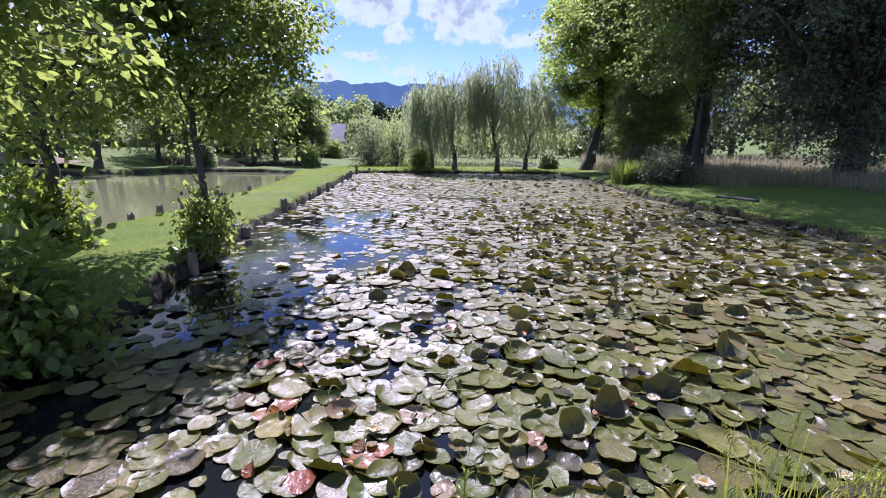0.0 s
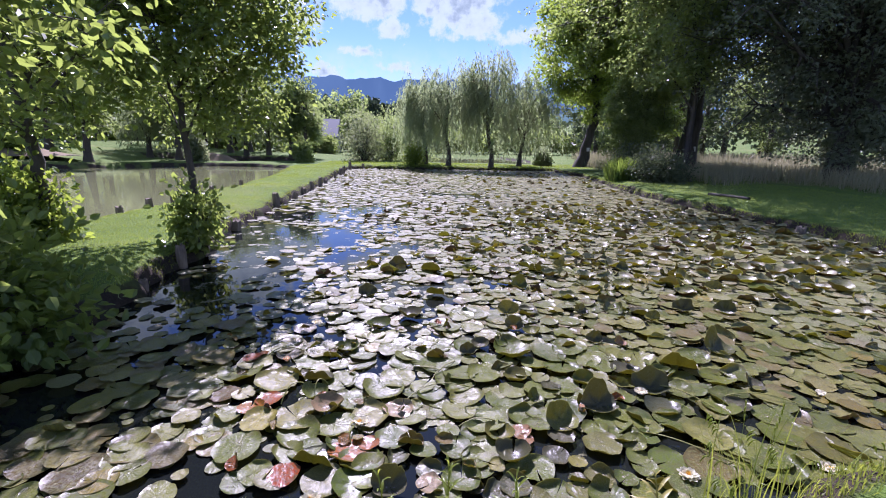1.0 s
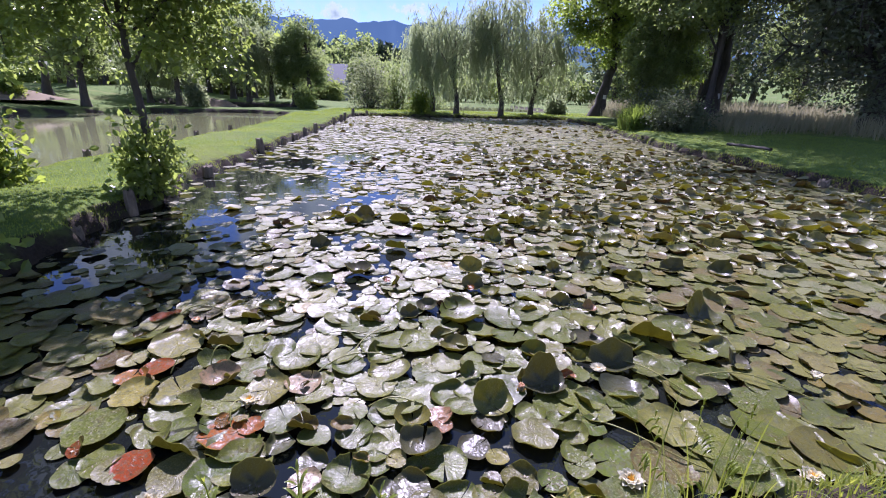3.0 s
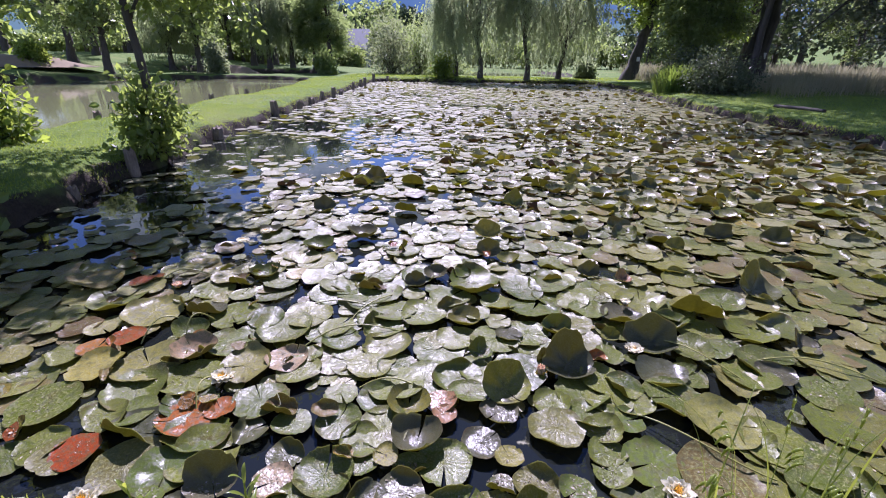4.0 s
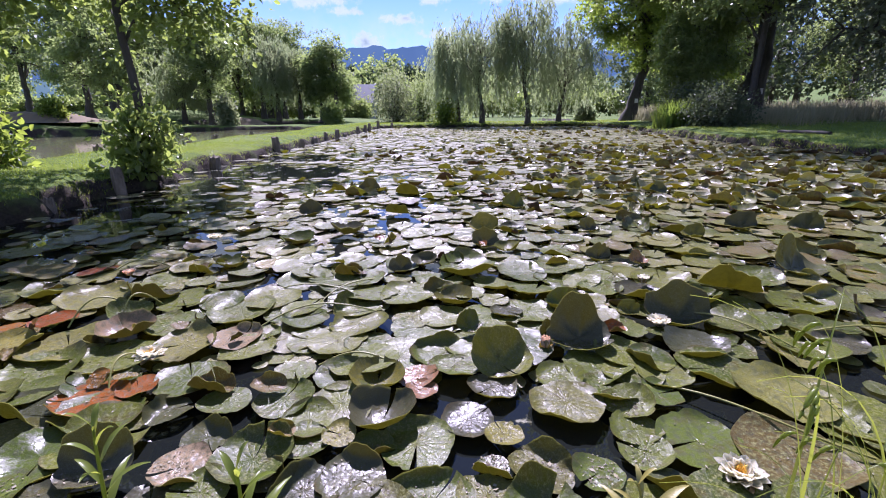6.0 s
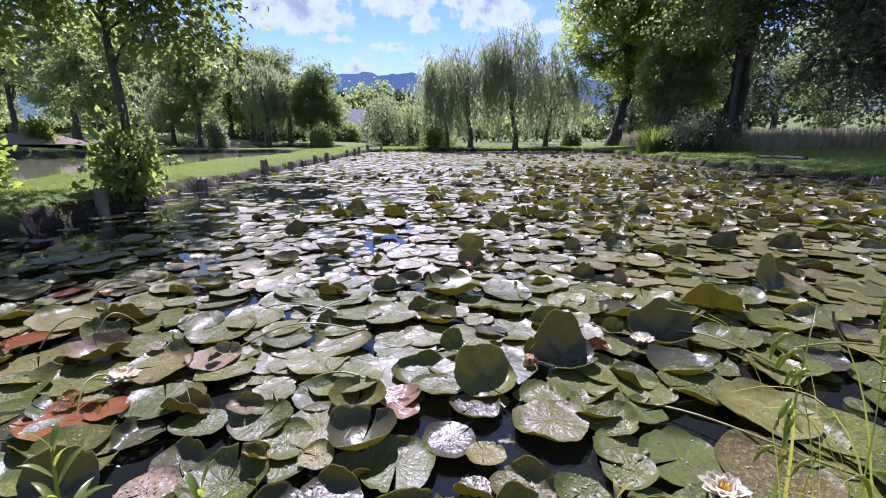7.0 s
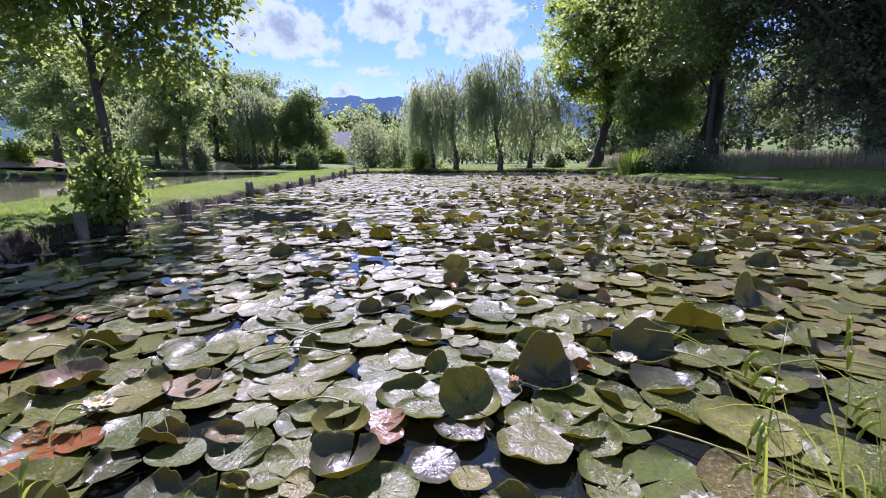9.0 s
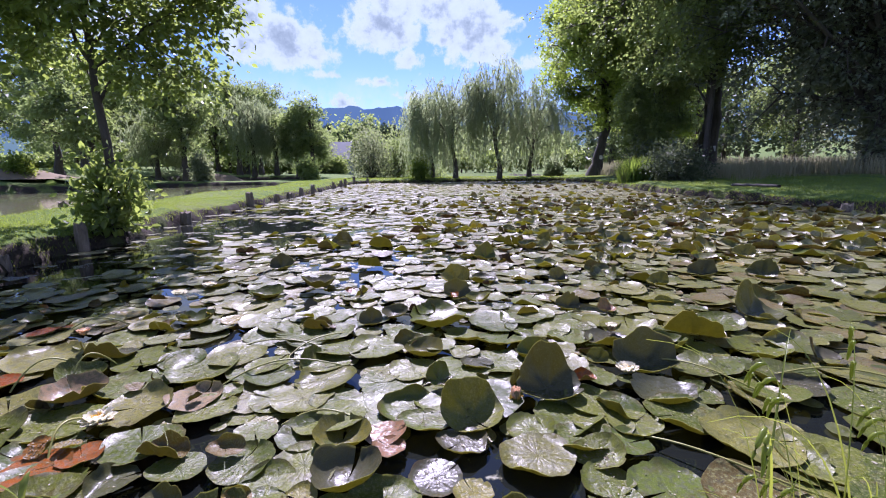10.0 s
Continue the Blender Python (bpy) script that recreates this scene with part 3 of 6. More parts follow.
# no air between: both ridges carry their blue distance haze as emission
mountain = ridge_mesh("backdrop_mountains", 3000, hills, painted_haze_material("far_mountain", (0.010, 0.016, 0.018), (0.098, 0.185, 0.295), 0.46))
tagged(mountain, "hazy blue wooded mountain ridge on the horizon", "mountain", kind="structure")
foothill = ridge_mesh("backdrop_foothills", 1500, lambda az: 3.7 + 0.5 * np.sin(az * 0.35 + 2.2) + 0.3 * np.sin(az * 0.9), painted_haze_material("near_hill", (0.03, 0.05, 0.03), (0.10, 0.17, 0.20), 0.55), depth=300)
tagged(foothill, "dark green wooded foothills below the mountains", "hill", kind="structure")


def cloud_sheet():
    """Fair-weather cumulus on a distant glowing sheet round the sky dome, shading and horizon haze in its colour; u, v
    are azimuth and elevation in degrees.
    """
    m, n, l = material("clouds")
    uv = n.new("ShaderNodeUVMap")
    uv.uv_map = "UVMap"
    warp = n.new("ShaderNodeTexNoise")
    l.new(uv.outputs[0], warp.inputs["Vector"])
    warp.inputs["Scale"].default_value, warp.inputs["Detail"].default_value, warp.inputs["Roughness"].default_value = 0.32, 11.0, 0.66
    lump = fuzz(n, l, uv.outputs[0], 0.75, 6.0, 0.6)
    xyz = n.new("ShaderNodeSeparateXYZ")
    l.new(uv.outputs[0], xyz.inputs[0])
    u, v = xyz.outputs[0], xyz.outputs[1]
    body = None
    for a, e, ra, re in ((-22.0, 14.6, 6.6, 3.6), (-25.0, 16.8, 4.0, 3.2), (-18.0, 13.2, 3.4, 1.6), (-9.5, 16.8, 5.6, 3.8), (-7.2, 13.2, 2.4, 1.5), (0.5, 16.2, 6.2, 4.2), (2.5, 14.0, 3.6, 2.4), (-3.5, 18.6, 6, 2.4),
                         (-10.4, 10.6, 2.4, 0.8), (-15.2, 8.2, 2.4, 1.3), (-20.4, 17.6, 1.7, 0.9), (7.8, 12.2, 2.6, 1.3), (11.5, 12.8, 3.4, 1.0), (-6.5, 9.0, 2.2, 0.9), (-17.5, 11.2, 2.5, 0.7),
                         (38, 16, 9, 4), (-38, 17, 8, 5)):
        du, dv = calc(n, l, "MULTIPLY_ADD", u, 1 / ra, -a / ra), calc(n, l, "MULTIPLY_ADD", v, 1 / re, -e / re)
        one = calc(n, l, "SUBTRACT", 1.0, calc(n, l, "SQRT", calc(n, l, "MULTIPLY_ADD", du, du, calc(n, l, "MULTIPLY", dv, dv))))
        one = calc(n, l, "MULTIPLY", one, min(1.0, 0.25 + re / 4.5))
        body = one if body is None else calc(n, l, "MAXIMUM", body, one)
    # unseen clouds added overhead and behind; their glow fills the shadows
    beyond = calc(n, l, "MAXIMUM", step(n, l, calc(n, l, "ABSOLUTE", u), 46.0, 58.0), step(n, l, v, 24.0, 30.0))
    field = calc(n, l, "MULTIPLY", calc(n, l, "SUBTRACT", fuzz(n, l, uv.outputs[0], 0.055, 2.0), 0.50), 3.2)
    # the sun stands in a wide blue gap, cut so these clouds don't block it
    su, sv = calc(n, l, "MULTIPLY_ADD", u, 0.7, -0.7 * SUN_AZ), calc(n, l, "SUBTRACT", v, SUN_EL)
    gap = step(n, l, calc(n, l, "SQRT", calc(n, l, "MULTIPLY_ADD", su, su, calc(n, l, "MULTIPLY", sv, sv))), 24.0, 12.0)
    beyond = calc(n, l, "SUBTRACT", beyond, gap)
    body = calc(n, l, "MAXIMUM", body, calc(n, l, "MULTIPLY_ADD", calc(n, l, "SUBTRACT", beyond, 1.0), 4.0, field))
    dense = calc(n, l, "MULTIPLY_ADD", calc(n, l, "SUBTRACT", warp.outputs[0], 0.5), 1.7, calc(n, l, "ADD", body, 0.02))
    dense = calc(n, l, "MULTIPLY_ADD", calc(n, l, "SUBTRACT", lump, 0.5), 0.7, dense)
    cover = step(n, l, dense, 0.0, 0.32)
    veil = calc(n, l, "MULTIPLY", calc(n, l, "MULTIPLY", step(n, l, v, 12.5, 7.5), step(n, l, calc(n, l, "ADD", warp.outputs[0], 0.0), 0.3, 0.65)), 0.6)
    alpha = calc(n, l, "MAXIMUM", cover, veil)
    billow = fuzz(n, l, uv.outputs[0], 0.55, 9.0, 0.62)
    core = step(n, l, calc(n, l, "MULTIPLY_ADD", calc(n, l, "SUBTRACT", billow, 0.5), 2.0, calc(n, l, "MULTIPLY", dense, 0.95)), 0.15, 1.25)
    col = ramp(n, l, core, [(0.0, (0.86, 1.06, 0.92)), (0.3, (0.79, 0.98, 0.87)), (0.6, (0.60, 0.77, 0.72)), (1.0, (0.43, 0.57, 0.56))])
    em = n.new("ShaderNodeEmission")
    l.new(col, em.inputs["Color"])
    em.inputs["Strength"].default_value = 0.36
    clear = n.new("ShaderNodeBsdfTransparent")
    mix = n.new("ShaderNodeMixShader")
    l.new(alpha, mix.inputs[0])
    l.new(clear.outputs[0], mix.inputs[1])
    l.new(em.outputs[0], mix.inputs[2])
    l.new(mix.outputs[0], n["Material Output"].inputs["Surface"])
    az, el = np.meshgrid(np.linspace(-180, 180, 121), np.linspace(3, 84, 28))
    a, e = np.radians(az), np.radians(el)
    r = 4200.0
    pts = np.stack([r * np.cos(e) * np.sin(a), r * np.cos(e) * np.cos(a), r * np.sin(e)], -1).reshape(-1, 3)
    i = np.arange(az.size).reshape(az.shape)
    f = np.stack([i[:-1, :-1], i[1:, :-1], i[1:, 1:], i[:-1, 1:]], -1).reshape(-1, 4)
    ob = new("backdrop_clouds", quick("backdrop_clouds", pts, f, [m], uv=np.stack([az, el], -1).reshape(-1, 2)))
    return tagged(ob, "white and grey fair-weather cumulus clouds in a blue sky", "clouds", kind="structure")


cloud_sheet()


# ---- trees ----
def gz(x, y):
    return float(land(np.array([float(x)]), np.array([float(y)]))[0])


# left bank: a young alder with suckers at its foot, and a nearer one
tree("alder_tree", "young alder with dark slender trunk on the grassy bank", (-3.64, 6.62, gz(-4.0, 6.7)), [(0.0, 0.0, 0.5), (-0.02, 0, 1.2), (-0.10, 0.05, 2.2), (-0.16, 0.1, 3.6), (-0.12, 0.1, 4.6)], 0.062,
     (-0.1, 0.15, 3.0), (1.75, 1.5, 1.65), 46, 10, 22, 0.088, (BARK, ALDER), 11, first=0.30, floor=1.05, flat=0.4, fine=True, tuft=0.26)
shrub("alder_suckers", "leafy green shrub of suckers round the alder's foot", (-3.56, 6.5, gz(-4.0, 6.7) - 0.05), (0.62, 0.55, 0.92), 24, 12, 0.095, ALDER, 12, clump=0.13, fine=True)
tree("bank_tree", "leafy broadleaf tree with long boughs over the bank", (-5.7, 6.4, gz(-5.7, 6.4)), [(0, 0, 1.0), (-0.1, 0, 2.2), (-0.2, -0.1, 3.8), (-0.1, 0, 5.0)], 0.10,
     (0.2, -0.1, 2.75), (1.7, 0.9, 1.35), 26, 9, 13, 0.105, (BARK, ALDER), 21, first=0.25, floor=1.25, flat=0.35, fine=True, tuft=0.28)
tree("near_tree", "broadleaf tree with bright green boughs hanging over the water", (-4.6, 2.5, gz(-4.6, 2.5)), [(0.1, 0, 1.0), (0.3, 0.1, 2.2), (0.5, 0.2, 3.6)], 0.11,
     (1.35, 0.85, 2.35), (1.3, 1.0, 1.35), 44, 9, 17, 0.092, (BARK, ALDER), 24, first=0.25, floor=1.45, flat=0.35, fine=True, tuft=0.24)
tree("leaning_tree", "dark tree trunk leaning beside the bank", (-7.0, 6.3, gz(-7.0, 6.3)), [(0.1, 0, 1.0), (0.0, 0, 2.0), (-0.3, 0, 3.6)], 0.14, (-0.6, -0.4, 3.2), (1.8, 1.6, 1.3), 16, 8, 20, 0.10, (BARK, ALDER), 23, first=0.4, floor=1.4, fine=True, tuft=0.3)
shrub("bank_shrub", "dark leafy shrub hanging over the shaded water", (-3.35, 3.05, gz(-3.4, 3.05) - 0.05), (0.95, 0.6, 1.15), 36, 17, 0.10, ALDER, 33, fine=True)
shrub("bank_shrub", "bright green shrub at a tree's foot", (-5.85, 6.3, gz(-5.85, 6.3)), (0.6, 0.6, 1.0), 28, 18, 0.10, SHRUB, 32, fine=True)

# far bank: three weeping willows
for k, (x, y, h, rx, lean, seed) in enumerate(((0.1, 31.9, 7.6, 2.9, -0.25, 41), (3.1, 31.9, 8.5, 2.4, -0.3, 42), (5.2, 32.7, 7.2, 2.5, 0.35, 43), (-1.6, 33.2, 7.0, 2.1, -0.2, 44))):
    willow("weeping_willow", "pale green weeping willow on the far bank", (x, y, gz(x, y)), [(0.05, 0, 0.8), (lean, 0, 2.2), (lean * 1.6, 0, h * 0.6)], 0.17, (lean, 0, h * 0.64), (rx, 1.9, h * 0.36), 170, 72, 0.24, (BARK, WILLOW), seed, reach=(1.4, 5.8), floor=0.3, group="weeping willows on the far bank")
shrub("bank_shrub", "small bright green bush on the far bank", (-2.2, 31.6, gz(-2.2, 31.6)), (0.9, 0.7, 1.35), 22, 16, 0.16, SHRUB, 46)

# right bank: oaks
tree("oak_tree", "tall oak with a leaning trunk on the lawn", (9.8, 33.4, gz(9.8, 33.4)), [(0.3, 0, 1.0), (0.7, 0, 2.8), (1.1, 0, 5.0), (1.2, 0, 9.0), (1.3, 0, 11.5)], 0.36,
     (0.5, -0.8, 8.3), (4.8, 5.0, 5.0), 44, 7, 90, 0.20, (OAKBARK, OAKLIGHT), 51, first=0.3, sides=12, floor=3.2, flat=0.5, tuft=0.72)
# crown stretched out of view over the pond's edge to shade the lawn
big_oak = tree("oak_tree", "massive old oak with a thick dark trunk", (13.2, 25.2, gz(13.2, 25.2)), [(0.05, 0, 1.5), (0.2, 0, 4.0), (0.4, 0, 7.0), (0.3, 0, 14)], 0.45,
               (-2.6, -0.6, 12.6), (8.4, 8.8, 6.4), 62, 8, 36, 0.22, (OAKBARK, OAK), 52, first=0.40, sides=14, floor=5.4, flat=0.5, tuft=0.95)
for dx, dy, top, r in ((-1.0, -0.3, 15.0, 0.20), (1.5, -0.2, 14.5, 0.24), (3.4, 0.4, 12.5, 0.17), (-3.6, 0.2, 11.5, 0.17), (-2.6, -1.0, 9.6, 0.13)):
    limb = curve(np.array([0.36, 0, 5.9]), np.array([0.36 + dx * 0.62, dy * 0.4, 7.6]), np.array([0.36 + dx, dy, top]), 12)
    part("limb", quick("limb", *tube(limb, np.linspace(r, r * 0.3, 12), 9), [OAKBARK], smooth=True), big_oak)
tree("broad_tree", "dark dense tree with boughs down to the grass", (15.9, 18.6, gz(15.9, 18.6)), [(0, 0, 1.5), (0.1, 0, 4), (0, 0, 9)], 0.34,
     (-0.6, -0.2, 5.2), (5.2, 4.4, 5.4), 74, 9, 33, 0.17, (OAKBARK, DARKLEAF), 53, first=0.10, floor=0.75, flat=0.5, tuft=0.62)
tree("broad_tree", "dark dense tree at the meadow's edge", (18.4, 21.0, gz(18.4, 21.0)), [(0, 0, 1.5), (0.1, 0, 4), (0, 0, 8)], 0.3,
     (0, 0, 4.6), (3.6, 3.4, 5.0), 60, 8, 34, 0.17, (OAKBARK, DARKLEAF), 59, first=0.08, floor=0.5, flat=0.5, tuft=0.62)
# added shade tree for the lawn; its trunk lines up with the big oak's
tree("broad_tree", "tall dark tree added to shade the lawn, its crown over the pond's edge", (11.55, 22.0, gz(11.55, 22.0)), [(0, 0, 1.8), (0.1, 0, 4.5), (0.1, 0, 10.0)], 0.15,
     (-0.6, 0, 8.2), (3.2, 3.6, 4.2), 40, 8, 40, 0.18, (OAKBARK, OAK), 57, first=0.3, floor=4.0, flat=0.5, tuft=0.7)
tree("broad_tree", "dark bushy tree beside the pond", (9.9, 24.2, gz(9.9, 24.2)), [(0, 0, 0.8), (0.1, 0, 2.0), (0.2, 0, 5.2)], 0.13,
     (0.2, 0, 3.3), (1.7, 1.7, 3.2), 36, 8, 60, 0.13, (BARK, OAK), 54, first=0.08, floor=0.3, tuft=0.42)
tree("broad_tree", "dark tall tree behind the bushes", (11.9, 30.0, gz(11.9, 30.0)), [(0, 0, 1.8), (0.2, 0, 4.5), (0.3, 0, 9.5)], 0.2,
     (0.2, 0, 6.2), (2.8, 2.8, 4.9), 40, 8, 64, 0.18, (BARK, OAKLIGHT), 58, first=0.12, floor=0.8, tuft=0.6)
shrub("pond_shrub", "grey-green bush overhanging the pond's edge", (9.2, 19.6, gz(9.2, 19.6)), (1.5, 1.3, 1.35), 40, 34, 0.10, SALLOW, 55)
shrub("pond_shrub", "grey-green bush overhanging the pond's edge", (9.0, 22.2, gz(9.0, 22.2)), (1.2, 1.1, 1.5), 34, 32, 0.10, SALLOW, 56)

# background trees
BG = ((-26.5, 30, 8.5, 3.0, 61), (-22.0, 27.5, 7.2, 2.6, 62), (-19.4, 32.5, 7.0, 2.4, 63), (-30.0, 36, 9.5, 3.4, 64), (-25.0, 41, 9.5, 3.2, 65), (-20.0, 41.5, 8.5, 2.6, 66), (-13.3, 38.4, 6.2, 1.7, 68),
      (-11.8, 37.6, 6.6, 1.7, 69), (-9.8, 52, 6.0, 2.2, 70), (-35, 46, 11, 4.0, 71), (-42, 40, 11, 4.2, 72), (-20.5, 64, 6.5, 2.8, 73), (-4.5, 60, 6.5, 3.0, 75), (-28, 52, 10, 4.2, 76), (-21, 48, 9, 3.4, 79), (15.5, 41, 9.0, 3.8, 84), (21.5, 43, 10.0, 4.2, 85), (28.0, 40, 10.5, 4.2, 86), (35.0, 42, 10.5, 4.4, 87))
for x, y, h, r, seed in BG:
    tree("broadleaf_tree", "light green broadleaf tree in the park", (x, y, gz(x, y)), [(0.05, 0, h * 0.3), (0, 0, h * 0.6), (0.1, 0, h * 0.92)], 0.13 + h * 0.012, (0, 0, h * 0.6), (r, r, h * 0.42), int(7 + 5 * r), 7, 42, 0.19, (BARK, FARLEAF), seed, tuft=0.52, first=0.26, sides=7, group="trees of the park", floor=1.2)
for x, y, h, r, seed in ((-17.2, 38.6, 7.6, 2.0, 81), (-15.6, 39.4, 7.0, 1.8, 82), (-22.5, 34, 5.8, 1.9, 83)):
    willow("weeping_willow", "tall willow with drooping strands on the lawn", (x, y, gz(x, y)), [(0, 0, 1), (0.1, 0, 2.6), (0, 0, h * 0.7)], 0.2, (0, 0, h * 0.62), (r, r, h * 0.38), 190, 48, 0.3, (BARK, WILLOW), seed, reach=(1.2, 4.5), floor=0.6, group="willows on the lawn")
for x, y, r, h, m, seed in ((-6.9, 37.5, 2.1, 4.2, PALELEAF, 91), (-5.0, 39.0, 1.9, 4.6, FARLEAF, 92), (-10.6, 32.8, 0.85, 1.25, OAK, 93), (-17.2, 30.9, 0.8, 1.7, PALELEAF, 94), (-3.6, 46, 2.6, 3.0, FARLEAF, 95), (-24.6, 25.6, 1.0, 1.3, SHRUB, 96), (-15.2, 50, 1.6, 1.7, OAK, 98), (-12.9, 49, 1.5, 1.6, OAK, 99), (-17.6, 52, 1.5, 1.6, OAK, 100), (-14.5, 48.5, 1.9, 3.0, FARLEAF, 101), (7.3, 34.6, 0.7, 1.3, WILLOW, 97)):
    shrub("lawn_bush", "leafy bush standing on the lawn", (x, y, gz(x, y)), (r, r * 0.9, h), 30, 20, 0.2, m, seed, group="bushes on the lawn")


def woodland(name, label, places, mat, seed, leaf):
    """A far wood: many crowns of loose leaf clumps in one object."""
    rng = np.random.default_rng(seed)
    where, wood = [], []
    for x, y, h, r in places:
        z = gz(x, y)
        k = rng.normal(0, 1, (230, 3))
        k = unit(k) * rng.uniform(0.35, 1.0, (230, 1)) ** 0.5 * [r, r, h * 0.45] + [x, y, z + h * 0.55]
        k = np.repeat(k, 4, 0) + rng.normal(0, 0.12 * r, (920, 3))
        where.append(k)
        wood.append(tube(np.array([(x, y, z - 0.2), (x + 0.1, y, z + h * 0.4), (x, y, z + h * 0.85)]), np.array([0.28, 0.2, 0.06]) * h / 10, 6))
    where = np.concatenate(where)
    v, f = leaves(rng, where, rng.normal(0, 1, where.shape), leaf, leaf * 0.8, 0.2)
    ob = new(name, quick(name, v, f, [mat]))
    part("trunks", quick("trunks", *joined(wood), [BARK]), ob)
    return tagged(ob, label, "trees", kind="stuff")


rng = np.random.default_rng(5)
woodland("park_woods", "belt of green broadleaf trees behind the ponds", [(x + rng.normal(0, 1.2), 72 + rng.uniform(-6, 14) - 0.15 * abs(x + 10), rng.uniform(8, 11), rng.uniform(2.6, 3.8)) for x in np.arange(-95, -12, 4.2)], FARLEAF, 101, 0.6)
woodland("park_woods", "belt of green trees behind the willows", [(x + rng.normal(0, 1.0), 84 + rng.uniform(-6, 10), rng.uniform(6, 8.5), rng.uniform(2.4, 3.4)) for x in np.arange(-14, 20, 3.6)], FARLEAF, 102, 0.6)
woodland("park_woods", "dark wood behind the oaks and meadow", [(x + rng.normal(0, 1.2), 56 + rng.uniform(-5, 12) - 0.25 * (x - 14), rng.uniform(10, 14), rng.uniform(3.2, 4.6)) for x in np.arange(16, 95, 3.8)], SALLOW, 103, 0.6)
woodland("hill_woods", "dark conifers on the far slope", [(rng.uniform(-150, 60), rng.uniform(230, 420), rng.uniform(11, 17), rng.uniform(2.2, 3.4)) for _ in range(150)], CONIFER, 104, 2.2)


# ---- grass ----
def scatter(rng, n, x0, x1, y0, y1, keep):
    p = np.stack([rng.uniform(x0, x1, n), rng.uniform(y0, y1, n)], 1)
    p = p[keep(p[:, 0], p[:, 1])]
    return np.column_stack([p, land(p[:, 0], p[:, 1]) - 0.01])


def dry(a, b):
    return lambda x, y: (beside(x, y, LILY_POND) > a) & (beside(x, y, GREEN_POND) > b)


def house(x, y, turn, w, d, h, top, wall, roof, label):
    root = thing("house", pose(x, y, gz(x, y), 0, 0, turn), label, "house")
    bm = bmesh.new()
    bmesh.ops.create_cube(bm, size=1, matrix=Matrix.Translation((0, 0, h / 2 - 0.1)) @ Matrix.Diagonal((w, d, h + 0.2, 1)))
    gable = [bm.verts.new(p) for p in ((-w / 2, -d / 2, h), (-w / 2, d / 2, h), (-w / 2, 0, top), (w / 2, -d / 2, h), (w / 2, d / 2, h), (w / 2, 0, top))]
    bm.faces.new(gable[:3])
    bm.faces.new(gable[3:][::-1])
    part_bm("wall", bm, wall, root)
    for side in (-1, 1):
        bm = bmesh.new()
        run, rise = d / 2 + 0.5, (top - h) * (d / 2 + 0.5) / (d / 2)
        a = [bm.verts.new(p) for p in ((-w / 2 - 0.4, side * run, top - rise), (w / 2 + 0.4, side * run, top - rise), (w / 2 + 0.4, 0, top), (-w / 2 - 0.4, 0, top))]
        f = bm.faces.new(a)
        up = bmesh.ops.extrude_face_region(bm, geom=[f])
        bmesh.ops.translate(bm, verts=[v for v in up["geom"] if isinstance(v, bmesh.types.BMVert)], vec=(0, 0, 0.18))
        bmesh.ops.recalc_face_normals(bm, faces=bm.faces[:])
        part_bm("roof", bm, roof, root)
    for k in (-0.28, 0.05, 0.3):
        win = new("window")
        win.location = (k * w, -d / 2, h * 0.55)
        win.parent = root
        for nm, ww, hh, yy, mm in (("frame", 1.1, 1.2, -0.03, PALE), ("pane", 0.9, 1.0, -0.06, DARKGLASS)):
            bm = bmesh.new()
            bmesh.ops.create_cube(bm, size=1, matrix=Matrix.Translation((0, yy, 0)) @ Matrix.Diagonal((ww, 0.06, hh, 1)))
            part_bm(nm, bm, mm, win)
    return root


PALE, DARKGLASS = plain("pale_paint", (0.75, 0.74, 0.70), 0.6, 0.1, 3), plain("window_glass", (0.03, 0.035, 0.04), 0.05, 0.1, 3)
ROOFGREY, ROOFRED, PLASTER, BRICKRED = plain("grey_roof", (0.13, 0.14, 0.16), 0.8, 0.2, 3), plain("light_roof", (0.55, 0.50, 0.46), 0.8, 0.2, 3), plain("plaster", (0.33, 0.32, 0.30), 0.9, 0.15, 2), plain("red_wall", (0.42, 0.20, 0.15), 0.9, 0.2, 2)
house(-19.6, 66, 6, 7.0, 6, 2.4, 4.6, PLASTER, ROOFGREY, "house with a grey pitched roof behind the trees")
house(-11.6, 94, -10, 8, 6, 3.4, 5.6, BRICKRED, ROOFRED, "small red-walled house with a pale roof in the distance")


def mound(x, y, rx, ry, h, turn, seed):
    """A low heap of bare earth."""
    rng = np.random.default_rng(seed)
    u, v = np.meshgrid(np.linspace(0, 1, 9), np.arange(28) * 2 * np.pi / 28)
    px, py = u * rx * np.cos(v), u * ry * np.sin(v)
    pz = h * (1 - smooth(u, 0.25, 1.0)) + 0.08 * ripple(px, py, 1.2, seed) * (1 - u) - 0.12 * u
    i = np.arange(u.size).reshape(u.shape)
    n = np.roll(i, -1, 0)
    f = np.stack([i[:, :-1], i[:, 1:], n[:, 1:], n[:, :-1]], -1).reshape(-1, 4)
    ob = new("earth_mound", quick("earth_mound", np.stack([px, py, pz], -1).reshape(-1, 3), f, [EARTH], smooth=True))
    ob.matrix_world = pose(x, y, gz(x, y), 0, 0, turn)
    return tagged(ob, "low mound of bare brown earth beside the green pond", "mound")


